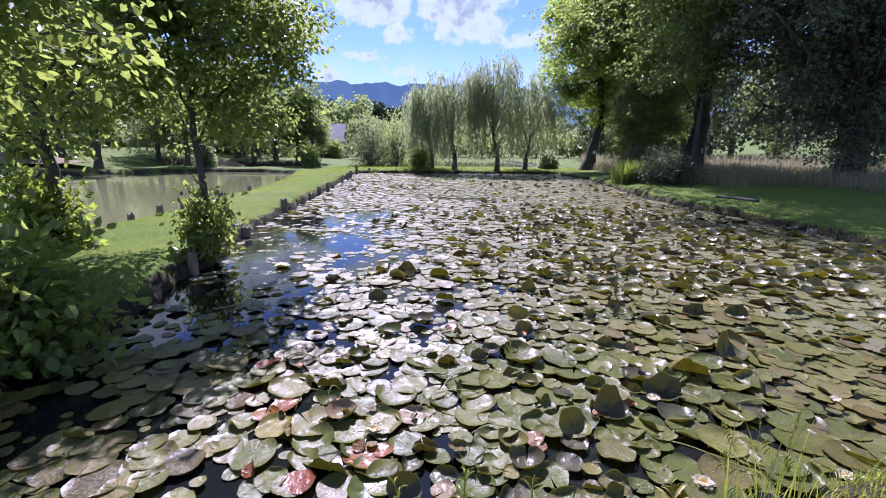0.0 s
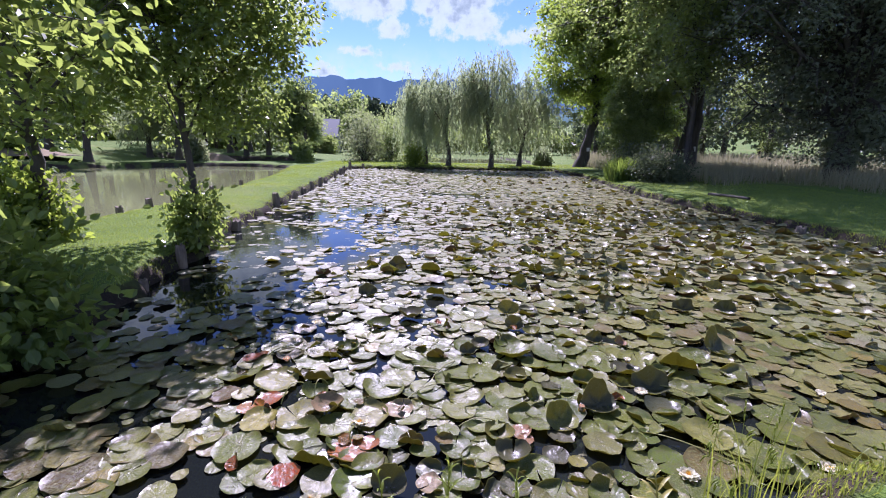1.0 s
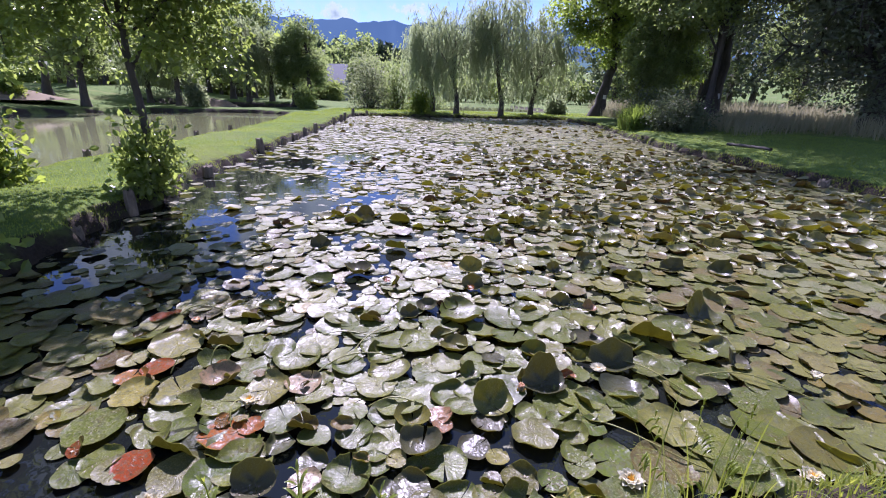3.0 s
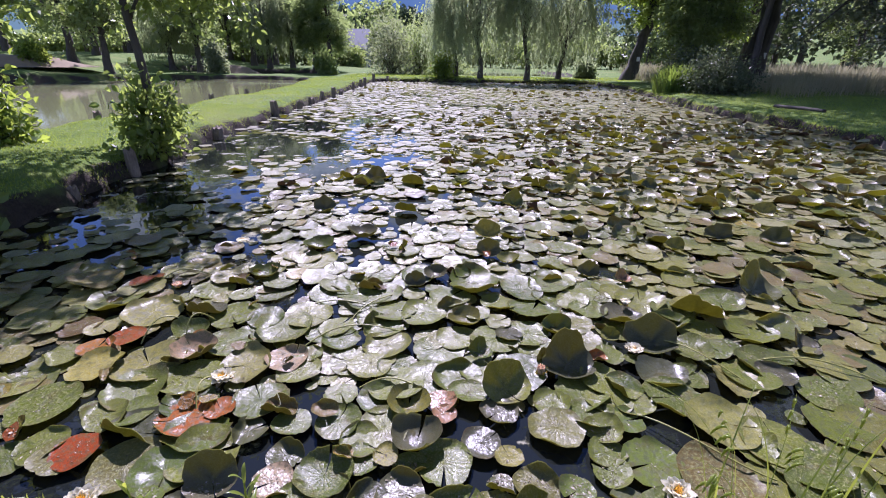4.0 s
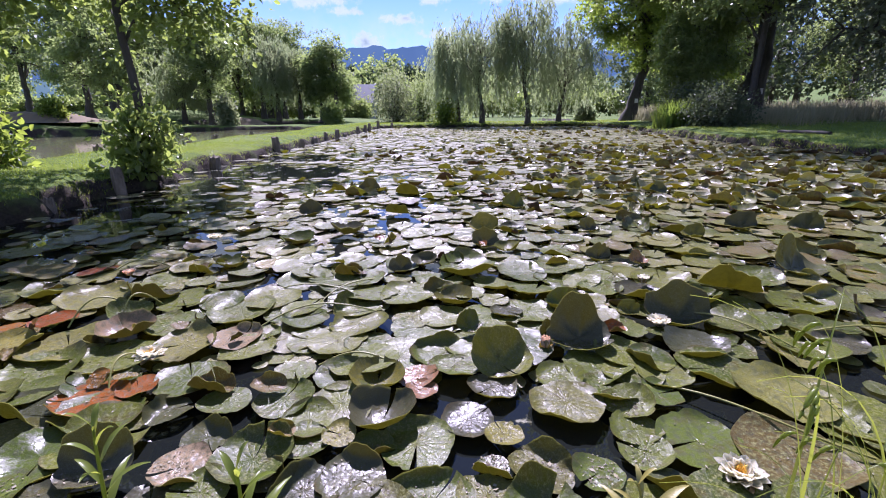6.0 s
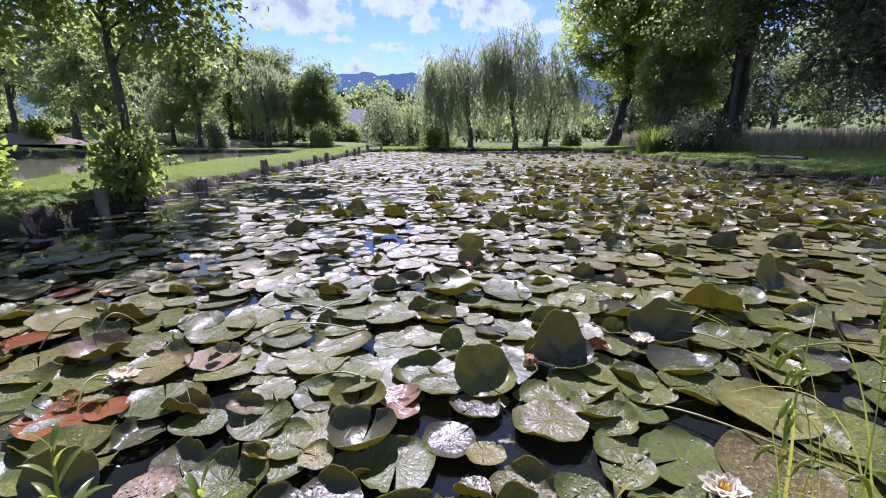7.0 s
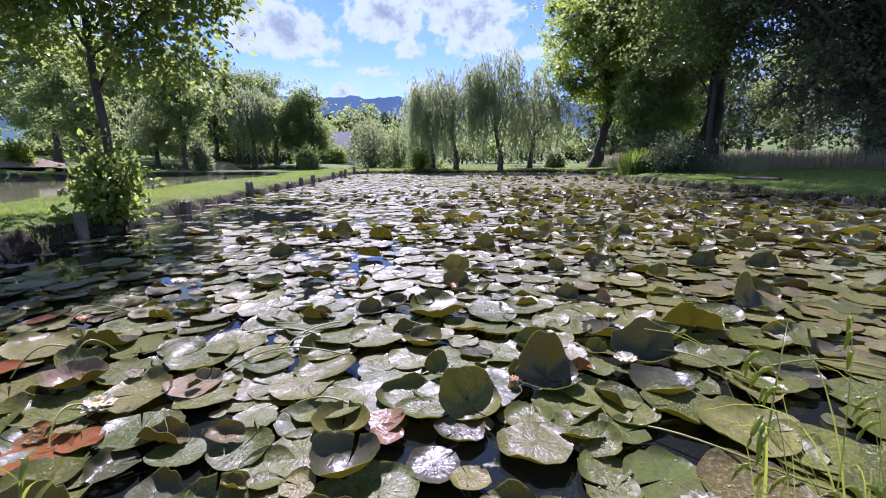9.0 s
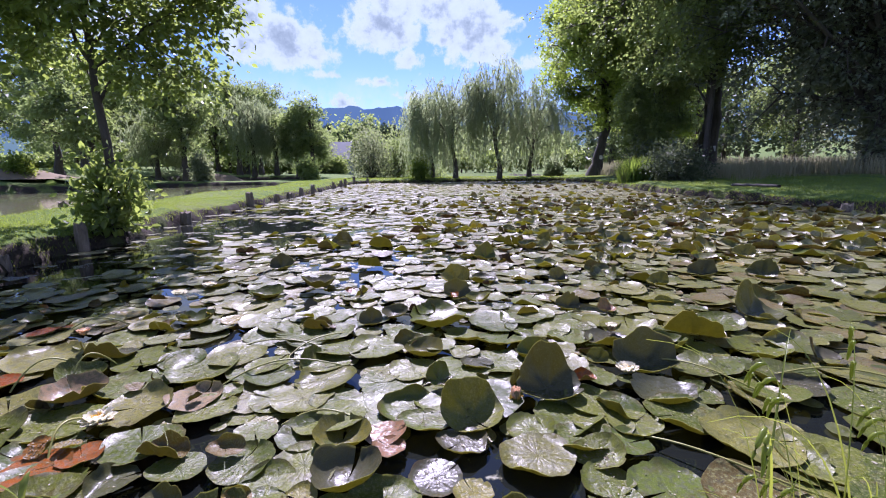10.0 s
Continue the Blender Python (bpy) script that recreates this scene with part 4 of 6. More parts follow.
EARTH = plain("bare_earth", (0.20, 0.155, 0.085), 0.95, 0.35, 4.0)
mound(-25.8, 25.2, 4.2, 1.8, 0.5, 35, 7)
mound(-17.8, 33.6, 2.6, 1.2, 0.5, 10, 8)
rng = np.random.default_rng(15)
woodland("park_woods", "dense green trees beyond the green pond", [(x + rng.normal(0, 1.0), 56 + rng.uniform(-6, 8) - 0.35 * abs(x + 20), rng.uniform(8, 11), rng.uniform(2.6, 3.6)) for x in np.arange(-78, -21, 3.0)], FARLEAF, 105, 0.5)
woodland("hedge", "dark clipped hedge behind the lawn", [(x, 62 + 0.1 * x, 3.0, 1.6) for x in np.arange(-80, -20, 2.0)], OAK, 106, 0.4)
woodland("hedge", "dark bushes behind the willows", [(x, 74 + rng.uniform(-3, 3), 3.6, 2.2) for x in np.arange(-20, 40, 2.6)], OAK, 107, 0.45)
rng = np.random.default_rng(6)
v, f = joined([blades(rng, scatter(rng, 90000, -7.2, -3.3, 2.5, 12, dry(0.03, 0.03)), 0.03, 0.006, 0.5), blades(rng, scatter(rng, 60000, -9.5, -4.2, 12, 31, dry(0.03, 0.03)), 0.035, 0.012, 0.5),
               blades(rng, scatter(rng, 40000, 7.6, 12.5, 7, 24, dry(0.05, 0.0)), 0.035, 0.012, 0.5), blades(rng, scatter(rng, 25000, -9, 12, 31, 36, dry(0.05, 0.0)), 0.06, 0.02, 0.5)])
tagged(new("lawn_grass", quick("lawn_grass", v, f, [GRASSBLADE])), "short mown green grass on the banks", "grass", kind="stuff")
v, f = blades(rng, scatter(rng, 70000, -4.0, 5.0, -2.5, 1.8, dry(0.06, 0.0)), 0.035, 0.007, 0.5)
tagged(new("lawn_grass", quick("lawn_grass", v, f, [GRASSBLADE])), "short green grass on the near bank", "grass", kind="stuff")
edge = lambda x, y: (np.abs(beside(x, y, LILY_POND) - 0.07) < 0.09)
v, f = joined([blades(rng, scatter(rng, 40000, -6.9, -3.3, 2.5, 31, edge), 0.05, 0.007, 0.9, 0.5), blades(rng, scatter(rng, 50000, 7, 8.6, 3, 31, edge), 0.06, 0.010, 0.9, 0.5), blades(rng, scatter(rng, 40000, -6, 8, 30.8, 32.4, edge), 0.07, 0.015, 0.9, 0.5)])
tagged(new("bank_grass", quick("bank_grass", v, f, [GRASSBLADE])), "longer grass hanging over the pond banks", "grass", kind="stuff")
meadow = lambda x, y: (x > 10.6 + 0.10 * (17 - y) + 0.5 * ripple(x, y, 3, 9)) & (beside(x, y, LILY_POND) > 2.0) & ((y > 17.5) | (x > 13))
v, f = joined([blades(rng, scatter(rng, 52000, 10, 40, 12, 36, meadow), 0.62, 0.020, 0.35), blades(rng, scatter(rng, 16000, 14, 60, 30, 52, lambda x, y: x > 13.5), 0.95, 0.05, 0.35)])
tagged(new("meadow_grass", quick("meadow_grass", v, f, [HAY])), "tall pale unmown grass beyond the lawn", "grass", kind="stuff")
v, f = blades(rng, scatter(rng, 1500, 7.7, 8.7, 20.4, 21.9, dry(-0.1, 0)), 0.95, 0.03, 0.45)
tagged(new("reed_clump", quick("reed_clump", v, f, [REED])), "bright green clump of rushes at the pond's edge", "reeds", kind="stuff")


# ---- posts and stumps ----
def wooden_post(x, y, top, r, lean=(0, 0), label="old weathered wooden post at the pond's edge", group="posts of the bank"):
    rng = np.random.default_rng(int(abs(x * 100) + y * 31))
    low, n, k = -0.35, 14, 7
    z = np.linspace(0, 1, k)
    a = np.arange(n) * 2 * np.pi / n
    rad = r * (1 + 0.09 * rng.normal(0, 1, n)[None] * np.ones((k, 1)) + 0.03 * rng.normal(0, 1, (k, n)))
    rad[-1] *= 0.88
    h = low + (top - low) * z[:, None] + np.where(z[:, None] > 0.99, rng.normal(0, 0.018, (1, n)), 0)
    v = np.stack([rad * np.cos(a) + lean[0] * (h - low), rad * np.sin(a) + lean[1] * (h - low), h], -1).reshape(-1, 3)
    v = np.concatenate([v, [[lean[0] * (top - low), lean[1] * (top - low), top - 0.012]]])
    f = [[i * n + j, i * n + (j + 1) % n, (i + 1) * n + (j + 1) % n, (i + 1) * n + j] for i in range(k - 1) for j in range(n)]
    f += [[(k - 1) * n + j, (k - 1) * n + (j + 1) % n, k * n, k * n] for j in range(n)]
    me = bpy.data.meshes.new("wooden_post")
    me.from_pydata(v.tolist(), [], [q if q[2] != q[3] else q[:3] for q in f])
    me.materials.append(POSTWOOD)
    ob = new("wooden_post", me)
    ob.location = (x, y, 0)
    return tagged(ob, label, "post", group)


for x, y, top, r, lean in ((-3.47, 5.86, 0.32, 0.062, (0, 0)), (-3.36, 4.85, 0.14, 0.055, (0.1, 0)), (-4.02, 8.5, 0.2, 0.09, (0.1, 0)), (-4.42, 11.75, 0.36, 0.085, (-0.05, 0)), (-4.55, 13.4, 0.22, 0.07, (0.1, 0)), (-4.72, 14.9, 0.2, 0.1, (0, 0)),
                           (-4.85, 16.3, 0.3, 0.07, (-0.05, 0)), (-4.95, 17.6, 0.36, 0.08, (0.05, 0)), (-5.1, 19.0, 0.15, 0.09, (0, 0)), (-5.4, 21.8, 0.35, 0.07, (0, 0)), (-5.65, 24.0, 0.38, 0.08, (0, 0)), (-5.8, 25.2, 0.42, 0.08, (0.05, 0)), (-6.3, 29.4, 0.5, 0.09, (-0.05, 0)), (-5.7, 30.5, 0.35, 0.09, (0, 0))):
    wooden_post(x, y, top, r, lean)
for x, y in ((-6.45, 8.8), (-6.65, 10.0), (-6.75, 11.05), (-6.85, 13.1), (-6.95, 15.2)):
    wooden_post(x, y, 0.38, 0.07, (0, 0), "short dark post at the green pond's edge", "posts of the green pond")
for x, y, r in ((7.5, 9.3, 0.09), (7.75, 13.6, 0.08), (7.8, 11.2, 0.09)):
    wooden_post(x, y, 0.15, r, (0, 0), "thick mossy stump at the shaded bank", "stumps of the bank")


# a fallen log on the shaded lawn, and the small white plates on the oaks
logline = curve(np.array([8.64, 14.7, gz(8.64, 14.7) + 0.03]), np.array([8.9, 14.0, gz(8.9, 14.0) + 0.05]), np.array([9.06, 13.35, gz(9.06, 13.35) + 0.03]), 12)
fallen_log = new("fallen_log", quick("fallen_log", *tube(logline, 0.050 + 0.008 * np.sin(np.arange(12) * 2.3), 10), [OAKBARK], smooth=True))
tagged(fallen_log, "dark fallen log lying on the shaded lawn", "log")
PLATE = plain("painted_plate", (0.62, 0.61, 0.56), 0.6, 0.2, 9.0)


def tree_plate(x, y, z):
    bm = bmesh.new()
    bmesh.ops.create_cube(bm, size=1.0)
    bmesh.ops.scale(bm, vec=(0.20, 0.02, 0.26), verts=bm.verts)
    bmesh.ops.bevel(bm, geom=bm.edges[:], offset=0.006, segments=1, affect="EDGES")
    ob = part_bm("tree_plate", bm, PLATE)
    ob.matrix_world = pose(x, y, z, 0, 0, 0)
    return tagged(ob, "small white plate fixed to an oak's trunk", "plate", "plates on the oaks")


tree_plate(13.36, 24.76, 1.72)
tree_plate(10.20, 33.02, 1.55)


# ---- lily pads ----
def pad_shape(rng, segments, rings, kind, double, wave=1.0, bends=None, cup=0.0, cleft=None):
    """A pad of unit radius: points, flat coordinates, triangles, material numbers. bends: direction in degrees, where the bend begins, its radius and its angle."""
    notch, spin, slim = rng.choice((-0.02, 0.01, 0.03, 0.08)) + rng.uniform(0, 0.03), rng.uniform(0, 6.28), rng.uniform(0.82, 1.0)
    th = np.linspace(notch, 2 * np.pi - notch, segments + 1)
    edge = 1 + 0.035 * np.sin(3 * th + rng.uniform(0, 6)) + 0.018 * np.sin(7 * th + rng.uniform(0, 6)) + rng.normal(0, 0.009, segments + 1)
    edge -= np.where(rng.random(segments + 1) < 0.05, rng.uniform(0.03, 0.10, segments + 1), 0)
    edge *= np.where(np.minimum(th, 2 * np.pi - th) < 0.5, 0.97, 1.0)
    r = np.linspace(0, 1, rings + 1)[1:] ** 0.85
    x = np.concatenate([[0.0], (r[:, None] * np.cos(th) * edge * 0.93).ravel()])
    y = np.concatenate([[0.0], (r[:, None] * np.sin(th) * edge * 1.03).ravel()])
    y = y * slim
    spin = radians(cleft) if cleft is not None else spin if kind == "flat" else 3.14 + (spin - 3.14) * 0.3
    x, y = x * math.cos(spin) - y * math.sin(spin), x * math.sin(spin) + y * math.cos(spin)
    flat = np.stack([x, y], 1)
    rr, ang = np.hypot(x, y), np.arctan2(y, x)
    z = wave * (0.05 * rr ** 2 * np.sin(2 * ang + rng.uniform(0, 6)) + 0.03 * rr ** 3 * np.sin(5 * ang + rng.uniform(0, 6)))
    z = z + wave * 0.010 * rr * np.sin(18 * (ang - spin) + rng.uniform(0, 6))
    z = z + wave * 1.1 * np.maximum(rr - 0.72, 0) ** 1.6 * (0.5 + 0.5 * np.sin(ang * rng.integers(1, 4) + rng.uniform(0, 6)))
    if bends is None:
        bends = {"flat": [], "lip": [(0, rng.uniform(0.38, 0.75), rng.uniform(0.12, 0.34), 100)], "fold": [(0, rng.uniform(-0.35, 0.15), rng.uniform(0.2, 0.5), 100)],
                 "taco": [(0, rng.uniform(0.0, 0.2), rng.uniform(0.3, 0.5), 100), (180 + rng.uniform(-28, 28), rng.uniform(0.05, 0.3), rng.uniform(0.3, 0.55), 100)], "cup": []}[kind]
    if kind == "cup" and not cup:
        cup = rng.uniform(0.35, 0.6)
    z = z + cup * rr ** 2.4 * (1 + 0.12 * np.sin(3 * ang + rng.uniform(0, 6)))
    p = np.stack([x, y, z], 1)
    nrm = np.tile([0, 0, 1.0], (len(p), 1))
    for phi, c0, rho, most in bends:
        d = np.array([math.cos(radians(phi)), math.sin(radians(phi)), 0])
        c = p @ d
        s = np.maximum(c - c0 + 0.05 * np.sin(5 * ang), 0)
        al = np.minimum(s / rho, radians(most))
        rest = s - al * rho
        nc = rho * np.sin(al) + rest * np.cos(al)
        nz = rho * (1 - np.cos(al)) + rest * np.sin(al)
        p = p + d * (nc - s)[:, None] + [0, 0, 1.0] * nz[:, None]
        nrm = np.cos(al)[:, None] * nrm - np.sin(al)[:, None] * d
    w = segments + 1
    tri = [[0, 1 + j, 2 + j] for j in range(segments)]
    for i in range(rings - 1):
        for j in range(segments):
            a, b = 1 + i * w + j, 1 + (i + 1) * w + j
            tri += [[a, b, b + 1], [a, b + 1, a + 1]]
    tri = np.array(tri)
    mat = np.zeros(len(tri), int)
    if double:
        n = len(p)
        p, flat = np.concatenate([p, p - 0.009 * nrm]), np.concatenate([flat, flat])
        tri, mat = np.concatenate([tri, tri[:, ::-1] + n]), np.concatenate([mat, mat + 1])
    return p, flat, tri, mat


prng = np.random.default_rng(77)
NEAR = {k: [pad_shape(prng, 36, 5, k, True, 0.7 if k == "flat" else 1.0) for _ in range(c)] for k, c in (("flat", 14), ("lip", 12), ("fold", 10), ("taco", 7), ("cup", 6))}
FAR = {k: [pad_shape(prng, 12, 3, k, k != "flat", 0.25 if k == "flat" else 0.9) for _ in range(c)] for k, c in (("flat", 10), ("lip", 12), ("fold", 10), ("taco", 8), ("cup", 6))}
NEAR_MESH = {}


def near_mesh(kind, i, tone):
    key = (kind, i, tone)
    if key not in NEAR_MESH:
        p, flat, tri, mat = NEAR[kind][i]
        NEAR_MESH[key] = quick("lily_pad", p, tri, [{"red": PAD_RED, "dead": PAD_DEAD}.get(tone, PAD_TOP), PAD_UNDER_DARK if tone == "dark" else PAD_UNDER], uv=flat, index=mat, smooth=True)
    return NEAR_MESH[key]


PAD_WORDS = {"flat": "flat round green water lily pad floating on the pond", "lip": "green water lily pad with one edge turned up", "fold": "green water lily pad folded half upright", "taco": "curled green water lily pad with both sides raised", "cup": "cupped green water lily pad standing above the water"}
TAKEN = []
SCRAPS = 0


def lily_pad(x, y, r, kind="flat", turn=0.0, z=0.02, tone="green", i=0, rx=0.0, ry=0.0):
    ob = new("lily_pad", near_mesh(kind, i % len(NEAR[kind]), tone))
    ob.matrix_world = pose(x, y, z, rx, ry, turn) @ Matrix.Diagonal((r, r, r, 1))
    TAKEN.append((x, y, r))
    return tagged(ob, {"red": "withered red and orange water lily pad", "dead": "shrivelled brown scrap of a dead lily pad"}.get(tone, PAD_WORDS[kind]), "lily pad", "water lily pads")


def open_water(x, y):
    """Chance of a pad, by place."""
    d = beside(x, y, LILY_POND)
    c = np.full(x.shape, 0.97)
    left = smooth(-x, 0.0, 1.6 + 0.07 * y) * smooth(y, 3.2, 5.5) * smooth(-y, -17, -10)
    c = c - 0.62 * left
    c = c - 0.45 * smooth(-x, 2.75 - 0.28 * np.minimum(y, 4), 3.1 - 0.28 * np.minimum(y, 4)) * smooth(-y, -6.0, -4.5)
    holes = ripple(x * 0.7, y, 2.2, 15) + 0.5 * ripple(x, y, 0.9, 16) - 0.5 * smooth(-y, -3.6, -2.8)
    c = c - 0.75 * smooth(holes, 0.62, 1.0) * (1 - 0.6 * smooth(x, 1.0, 3.0))
    c = c - 0.5 * smooth(ripple(x * 0.35, y, 3.5, 17), 0.5, 0.9) * smooth(y, 11, 14)
    return c * (d < -0.12)


TOPS = {"green": PAD_TOP, "fresh": PAD_FRESH, "dusty": PAD_DUSTY, "bronze": PAD_BRONZE, "copper": PAD_COPPER, "tan": PAD_TAN, "yellow": PAD_YELLOW, "red": PAD_RED, "dead": PAD_DEAD}
BELOW = {"olive": PAD_UNDER_OLIVE, "bronze": PAD_UNDER_DARK, "copper": PAD_COPPER}
COLOURS = {"green": "glossy green", "fresh": "smooth fresh green", "dusty": "dusty olive green", "bronze": "dark bronze", "copper": "pinkish copper", "tan": "withered pale tan", "yellow": "yellowing", "red": "withered red and orange", "dead": "shrivelled brown"}


def grown_pad(x, y, r, top, below, bends=(), cup=0.0, cleft=0, z=0.02):
    """One lily pad with its own bends. below: the colour of its underside."""
    rng = np.random.default_rng(int(abs(x) * 7919 + y * 104729) % 99991)
    flat_lying = not bends
    if flat_lying:
        bends = ((rng.uniform(0, 360), rng.uniform(0.05, 0.5), 0.5, rng.uniform(4, 24)), (rng.uniform(0, 360), rng.uniform(0.4, 0.7), 0.3, rng.uniform(0, 45)))
    p, flat, tri, mat = pad_shape(rng, 40, 7, "flat", True, 1.0, bends, cup, cleft)
    ob = new("lily_pad", quick("lily_pad", p, tri, [TOPS[top], BELOW[below]], uv=flat, index=mat, smooth=True))
    ob.matrix_world = pose(x, y, z, rng.normal(0, 2.4), rng.normal(0, 2.4), 0) @ Matrix.Diagonal((r, r, r, 1))
    TAKEN.append((x, y, r))
    form = "flat" if flat_lying and not cup else "cupped" if cup and not (bends[0][1] < 0 and not flat_lying) else "half upright folded" if bends[0][1] < 0.1 else "turned-up"
    return tagged(ob, f"{form} {COLOURS[top]} water lily pad on the pond", "lily pad", "water lily pads")


# the pads that stand out
grown_pad(-0.58, 2.18, 0.134, "bronze", "olive", ((255, -0.1, 0.4, 78),), 0, 0, 0.02)
grown_pad(-0.46, 2.34, 0.119, "green", "olive", (), 0, 200, 0.026)
grown_pad(-0.32, 2.32, 0.067, "red", "bronze", (), 0, 134, 0.035)
grown_pad(-0.43, 2.25, 0.116, "red", "olive", ((250, 0.6, 0.25, 70),), 0, 201, 0.035)
grown_pad(-0.34, 2.20, 0.121, "green", "olive", ((265, 0.6, 0.25, 70),), 0, 268, 0.029)
grown_pad(-0.26, 2.11, 0.132, "green", "olive", (), 0, 30, 0.02)
grown_pad(-0.15, 2.23, 0.073, "bronze", "bronze", ((180, 0.25, 0.3, 70),), 0, 42, 0.026)
grown_pad(-0.08, 2.34, 0.081, "dead", "bronze", ((262, 0, 0.3, 75), (82, 0.15, 0.3, 75)), 0, 109, 0.032)
grown_pad(-0.75, 2.40, 0.132, "green", "olive", (), 0, 176, 0.023)
grown_pad(-0.75, 2.24, 0.087, "dusty", "olive", (), 0, 243, 0.029)
grown_pad(0.03, 2.14, 0.073, "bronze", "bronze", ((70, 0.25, 0.3, 70),), 0, 310, 0.02)
grown_pad(0.20, 2.07, 0.108, "green", "bronze", ((90, 0.45, 0.35, 45),), 0.2, 90, 0.026)
grown_pad(0.17, 2.31, 0.100, "green", "olive", (), 0, 80, 0.032)
grown_pad(0.28, 2.23, 0.083, "green", "olive", (), 0, 200, 0.023)
grown_pad(0.04, 2.02, 0.077, "tan", "bronze", ((300, 0.6, 0.25, 70),), 0, 218, 0.035)
grown_pad(-0.35, 2.03, 0.118, "fresh", "olive", (), 0, 285, 0.02)
grown_pad(-0.34, 1.91, 0.065, "fresh", "olive", (), 0, 352, 0.026)
grown_pad(-0.16, 2.00, 0.100, "bronze", "olive", ((100, -0.3, 0.6, 72),), 0.25, 309, 0.032)
grown_pad(0.03, 1.93, 0.074, "bronze", "bronze", (), 0, 126, 0.023)
grown_pad(0.13, 1.96, 0.075, "green", "olive", (), 0, 193, 0.029)
grown_pad(0.26, 2.03, 0.057, "bronze", "bronze", ((40, 0.25, 0.3, 70),), 0, 260, 0.02)
grown_pad(-0.23, 1.89, 0.080, "bronze", "bronze", (), 0, 327, 0.026)
grown_pad(0.37, 1.98, 0.087, "bronze", "bronze", ((150, 0.25, 0.3, 70),), 0, 34, 0.032)
grown_pad(0.30, 2.15, 0.079, "green", "olive", (), 0, 101, 0.023)
grown_pad(0.39, 2.17, 0.049, "yellow", "olive", (), 0, 168, 0.035)
grown_pad(0.30, 2.46, 0.101, "green", "olive", (), 0, 235, 0.02)
grown_pad(0.43, 2.43, 0.098, "green", "olive", (), 0.45, 95, 0.026)
grown_pad(0.56, 2.46, 0.072, "copper", "olive", (), 0, 9, 0.035)
grown_pad(0.49, 2.26, 0.101, "bronze", "olive", (), 0.45, 80, 0.023)
grown_pad(0.58, 2.39, 0.054, "copper", "olive", (), 0, 143, 0.035)
grown_pad(0.60, 2.17, 0.117, "green", "bronze", ((120, 0.4, 0.3, 75),), 0, 275, 0.02)
grown_pad(0.73, 2.27, 0.078, "bronze", "bronze", (), 0, 40, 0.026)
grown_pad(0.47, 2.03, 0.087, "bronze", "bronze", ((80, 0.4, 0.3, 75),), 0, 344, 0.032)
grown_pad(0.66, 1.98, 0.112, "green", "bronze", ((110, 0.4, 0.3, 75),), 0, 60, 0.023)
grown_pad(0.83, 2.21, 0.055, "yellow", "olive", (), 0, 118, 0.035)
grown_pad(0.80, 2.09, 0.056, "bronze", "olive", ((255, -0.1, 0.4, 78),), 0, 185, 0.02)
grown_pad(0.92, 2.11, 0.088, "green", "olive", ((60, 0.25, 0.3, 70),), 0, 252, 0.026)
grown_pad(0.91, 1.97, 0.099, "green", "bronze", ((90, 0.45, 0.35, 45),), 0.2, 60, 0.032)
grown_pad(0.62, 2.63, 0.116, "green", "bronze", ((115, 0.4, 0.3, 75),), 0, 300, 0.023)
grown_pad(0.67, 2.53, 0.089, "green", "olive", (), 0, 93, 0.029)
grown_pad(0.83, 2.58, 0.125, "green", "bronze", ((125, -0.3, 0.6, 72),), 0.25, 305, 0.02)
grown_pad(0.80, 2.44, 0.084, "bronze", "olive", ((265, 0.6, 0.25, 70),), 0, 227, 0.026)
grown_pad(0.71, 2.81, 0.070, "fresh", "bronze", ((140, -0.3, 0.6, 72),), 0.25, 314, 0.032)
grown_pad(1.11, 3.07, 0.078, "fresh", "olive", ((85, -0.3, 0.6, 72),), 0.25, 296, 0.023)
grown_pad(1.12, 2.76, 0.138, "bronze", "bronze", ((105, -0.3, 0.6, 72),), 0.25, 273, 0.029)
grown_pad(1.02, 2.78, 0.066, "bronze", "olive", ((150, -0.3, 0.6, 72),), 0.25, 355, 0.02)
grown_pad(1.02, 2.51, 0.087, "green", "olive", (), 0, 90, 0.026)
grown_pad(1.02, 2.37, 0.115, "green", "olive", ((255, 0.6, 0.25, 70),), 0, 100, 0.032)
grown_pad(1.35, 2.65, 0.095, "green", "olive", ((205, 0.25, 0.3, 70),), 0, 336, 0.023)
grown_pad(1.36, 2.55, 0.098, "green", "olive", ((280, 0.6, 0.25, 70),), 0, 43, 0.029)
grown_pad(1.15, 2.58, 0.125, "green", "olive", (), 0, 170, 0.02)
grown_pad(1.17, 2.46, 0.094, "green", "olive", (), 0, 177, 0.026)
grown_pad(1.20, 2.38, 0.076, "green", "olive", (), 0, 244, 0.032)
grown_pad(1.19, 2.28, 0.075, "green", "olive", (), 0, 311, 0.023)
grown_pad(1.30, 2.44, 0.079, "fresh", "olive", (), 0, 18, 0.029)
grown_pad(1.34, 2.25, 0.122, "fresh", "olive", (), 0, 200, 0.02)
grown_pad(1.19, 2.19, 0.077, "green", "olive", (), 0, 152, 0.026)
grown_pad(1.05, 2.10, 0.065, "fresh", "olive", (), 0, 219, 0.032)
grown_pad(1.22, 2.06, 0.085, "bronze", "olive", ((235, -0.1, 0.4, 78),), 0, 286, 0.023)
grown_pad(1.67, 2.47, 0.151, "dusty", "olive", (), 0, 353, 0.029)
grown_pad(1.75, 2.37, 0.089, "green", "olive", (), 0, 60, 0.02)
grown_pad(1.86, 2.75, 0.113, "dusty", "olive", (), 0, 127, 0.026)
grown_pad(1.54, 2.60, 0.133, "green", "olive", ((250, 0.6, 0.25, 70),), 0, 194, 0.032)
grown_pad(1.55, 2.21, 0.147, "dusty", "olive", (), 0, 261, 0.023)
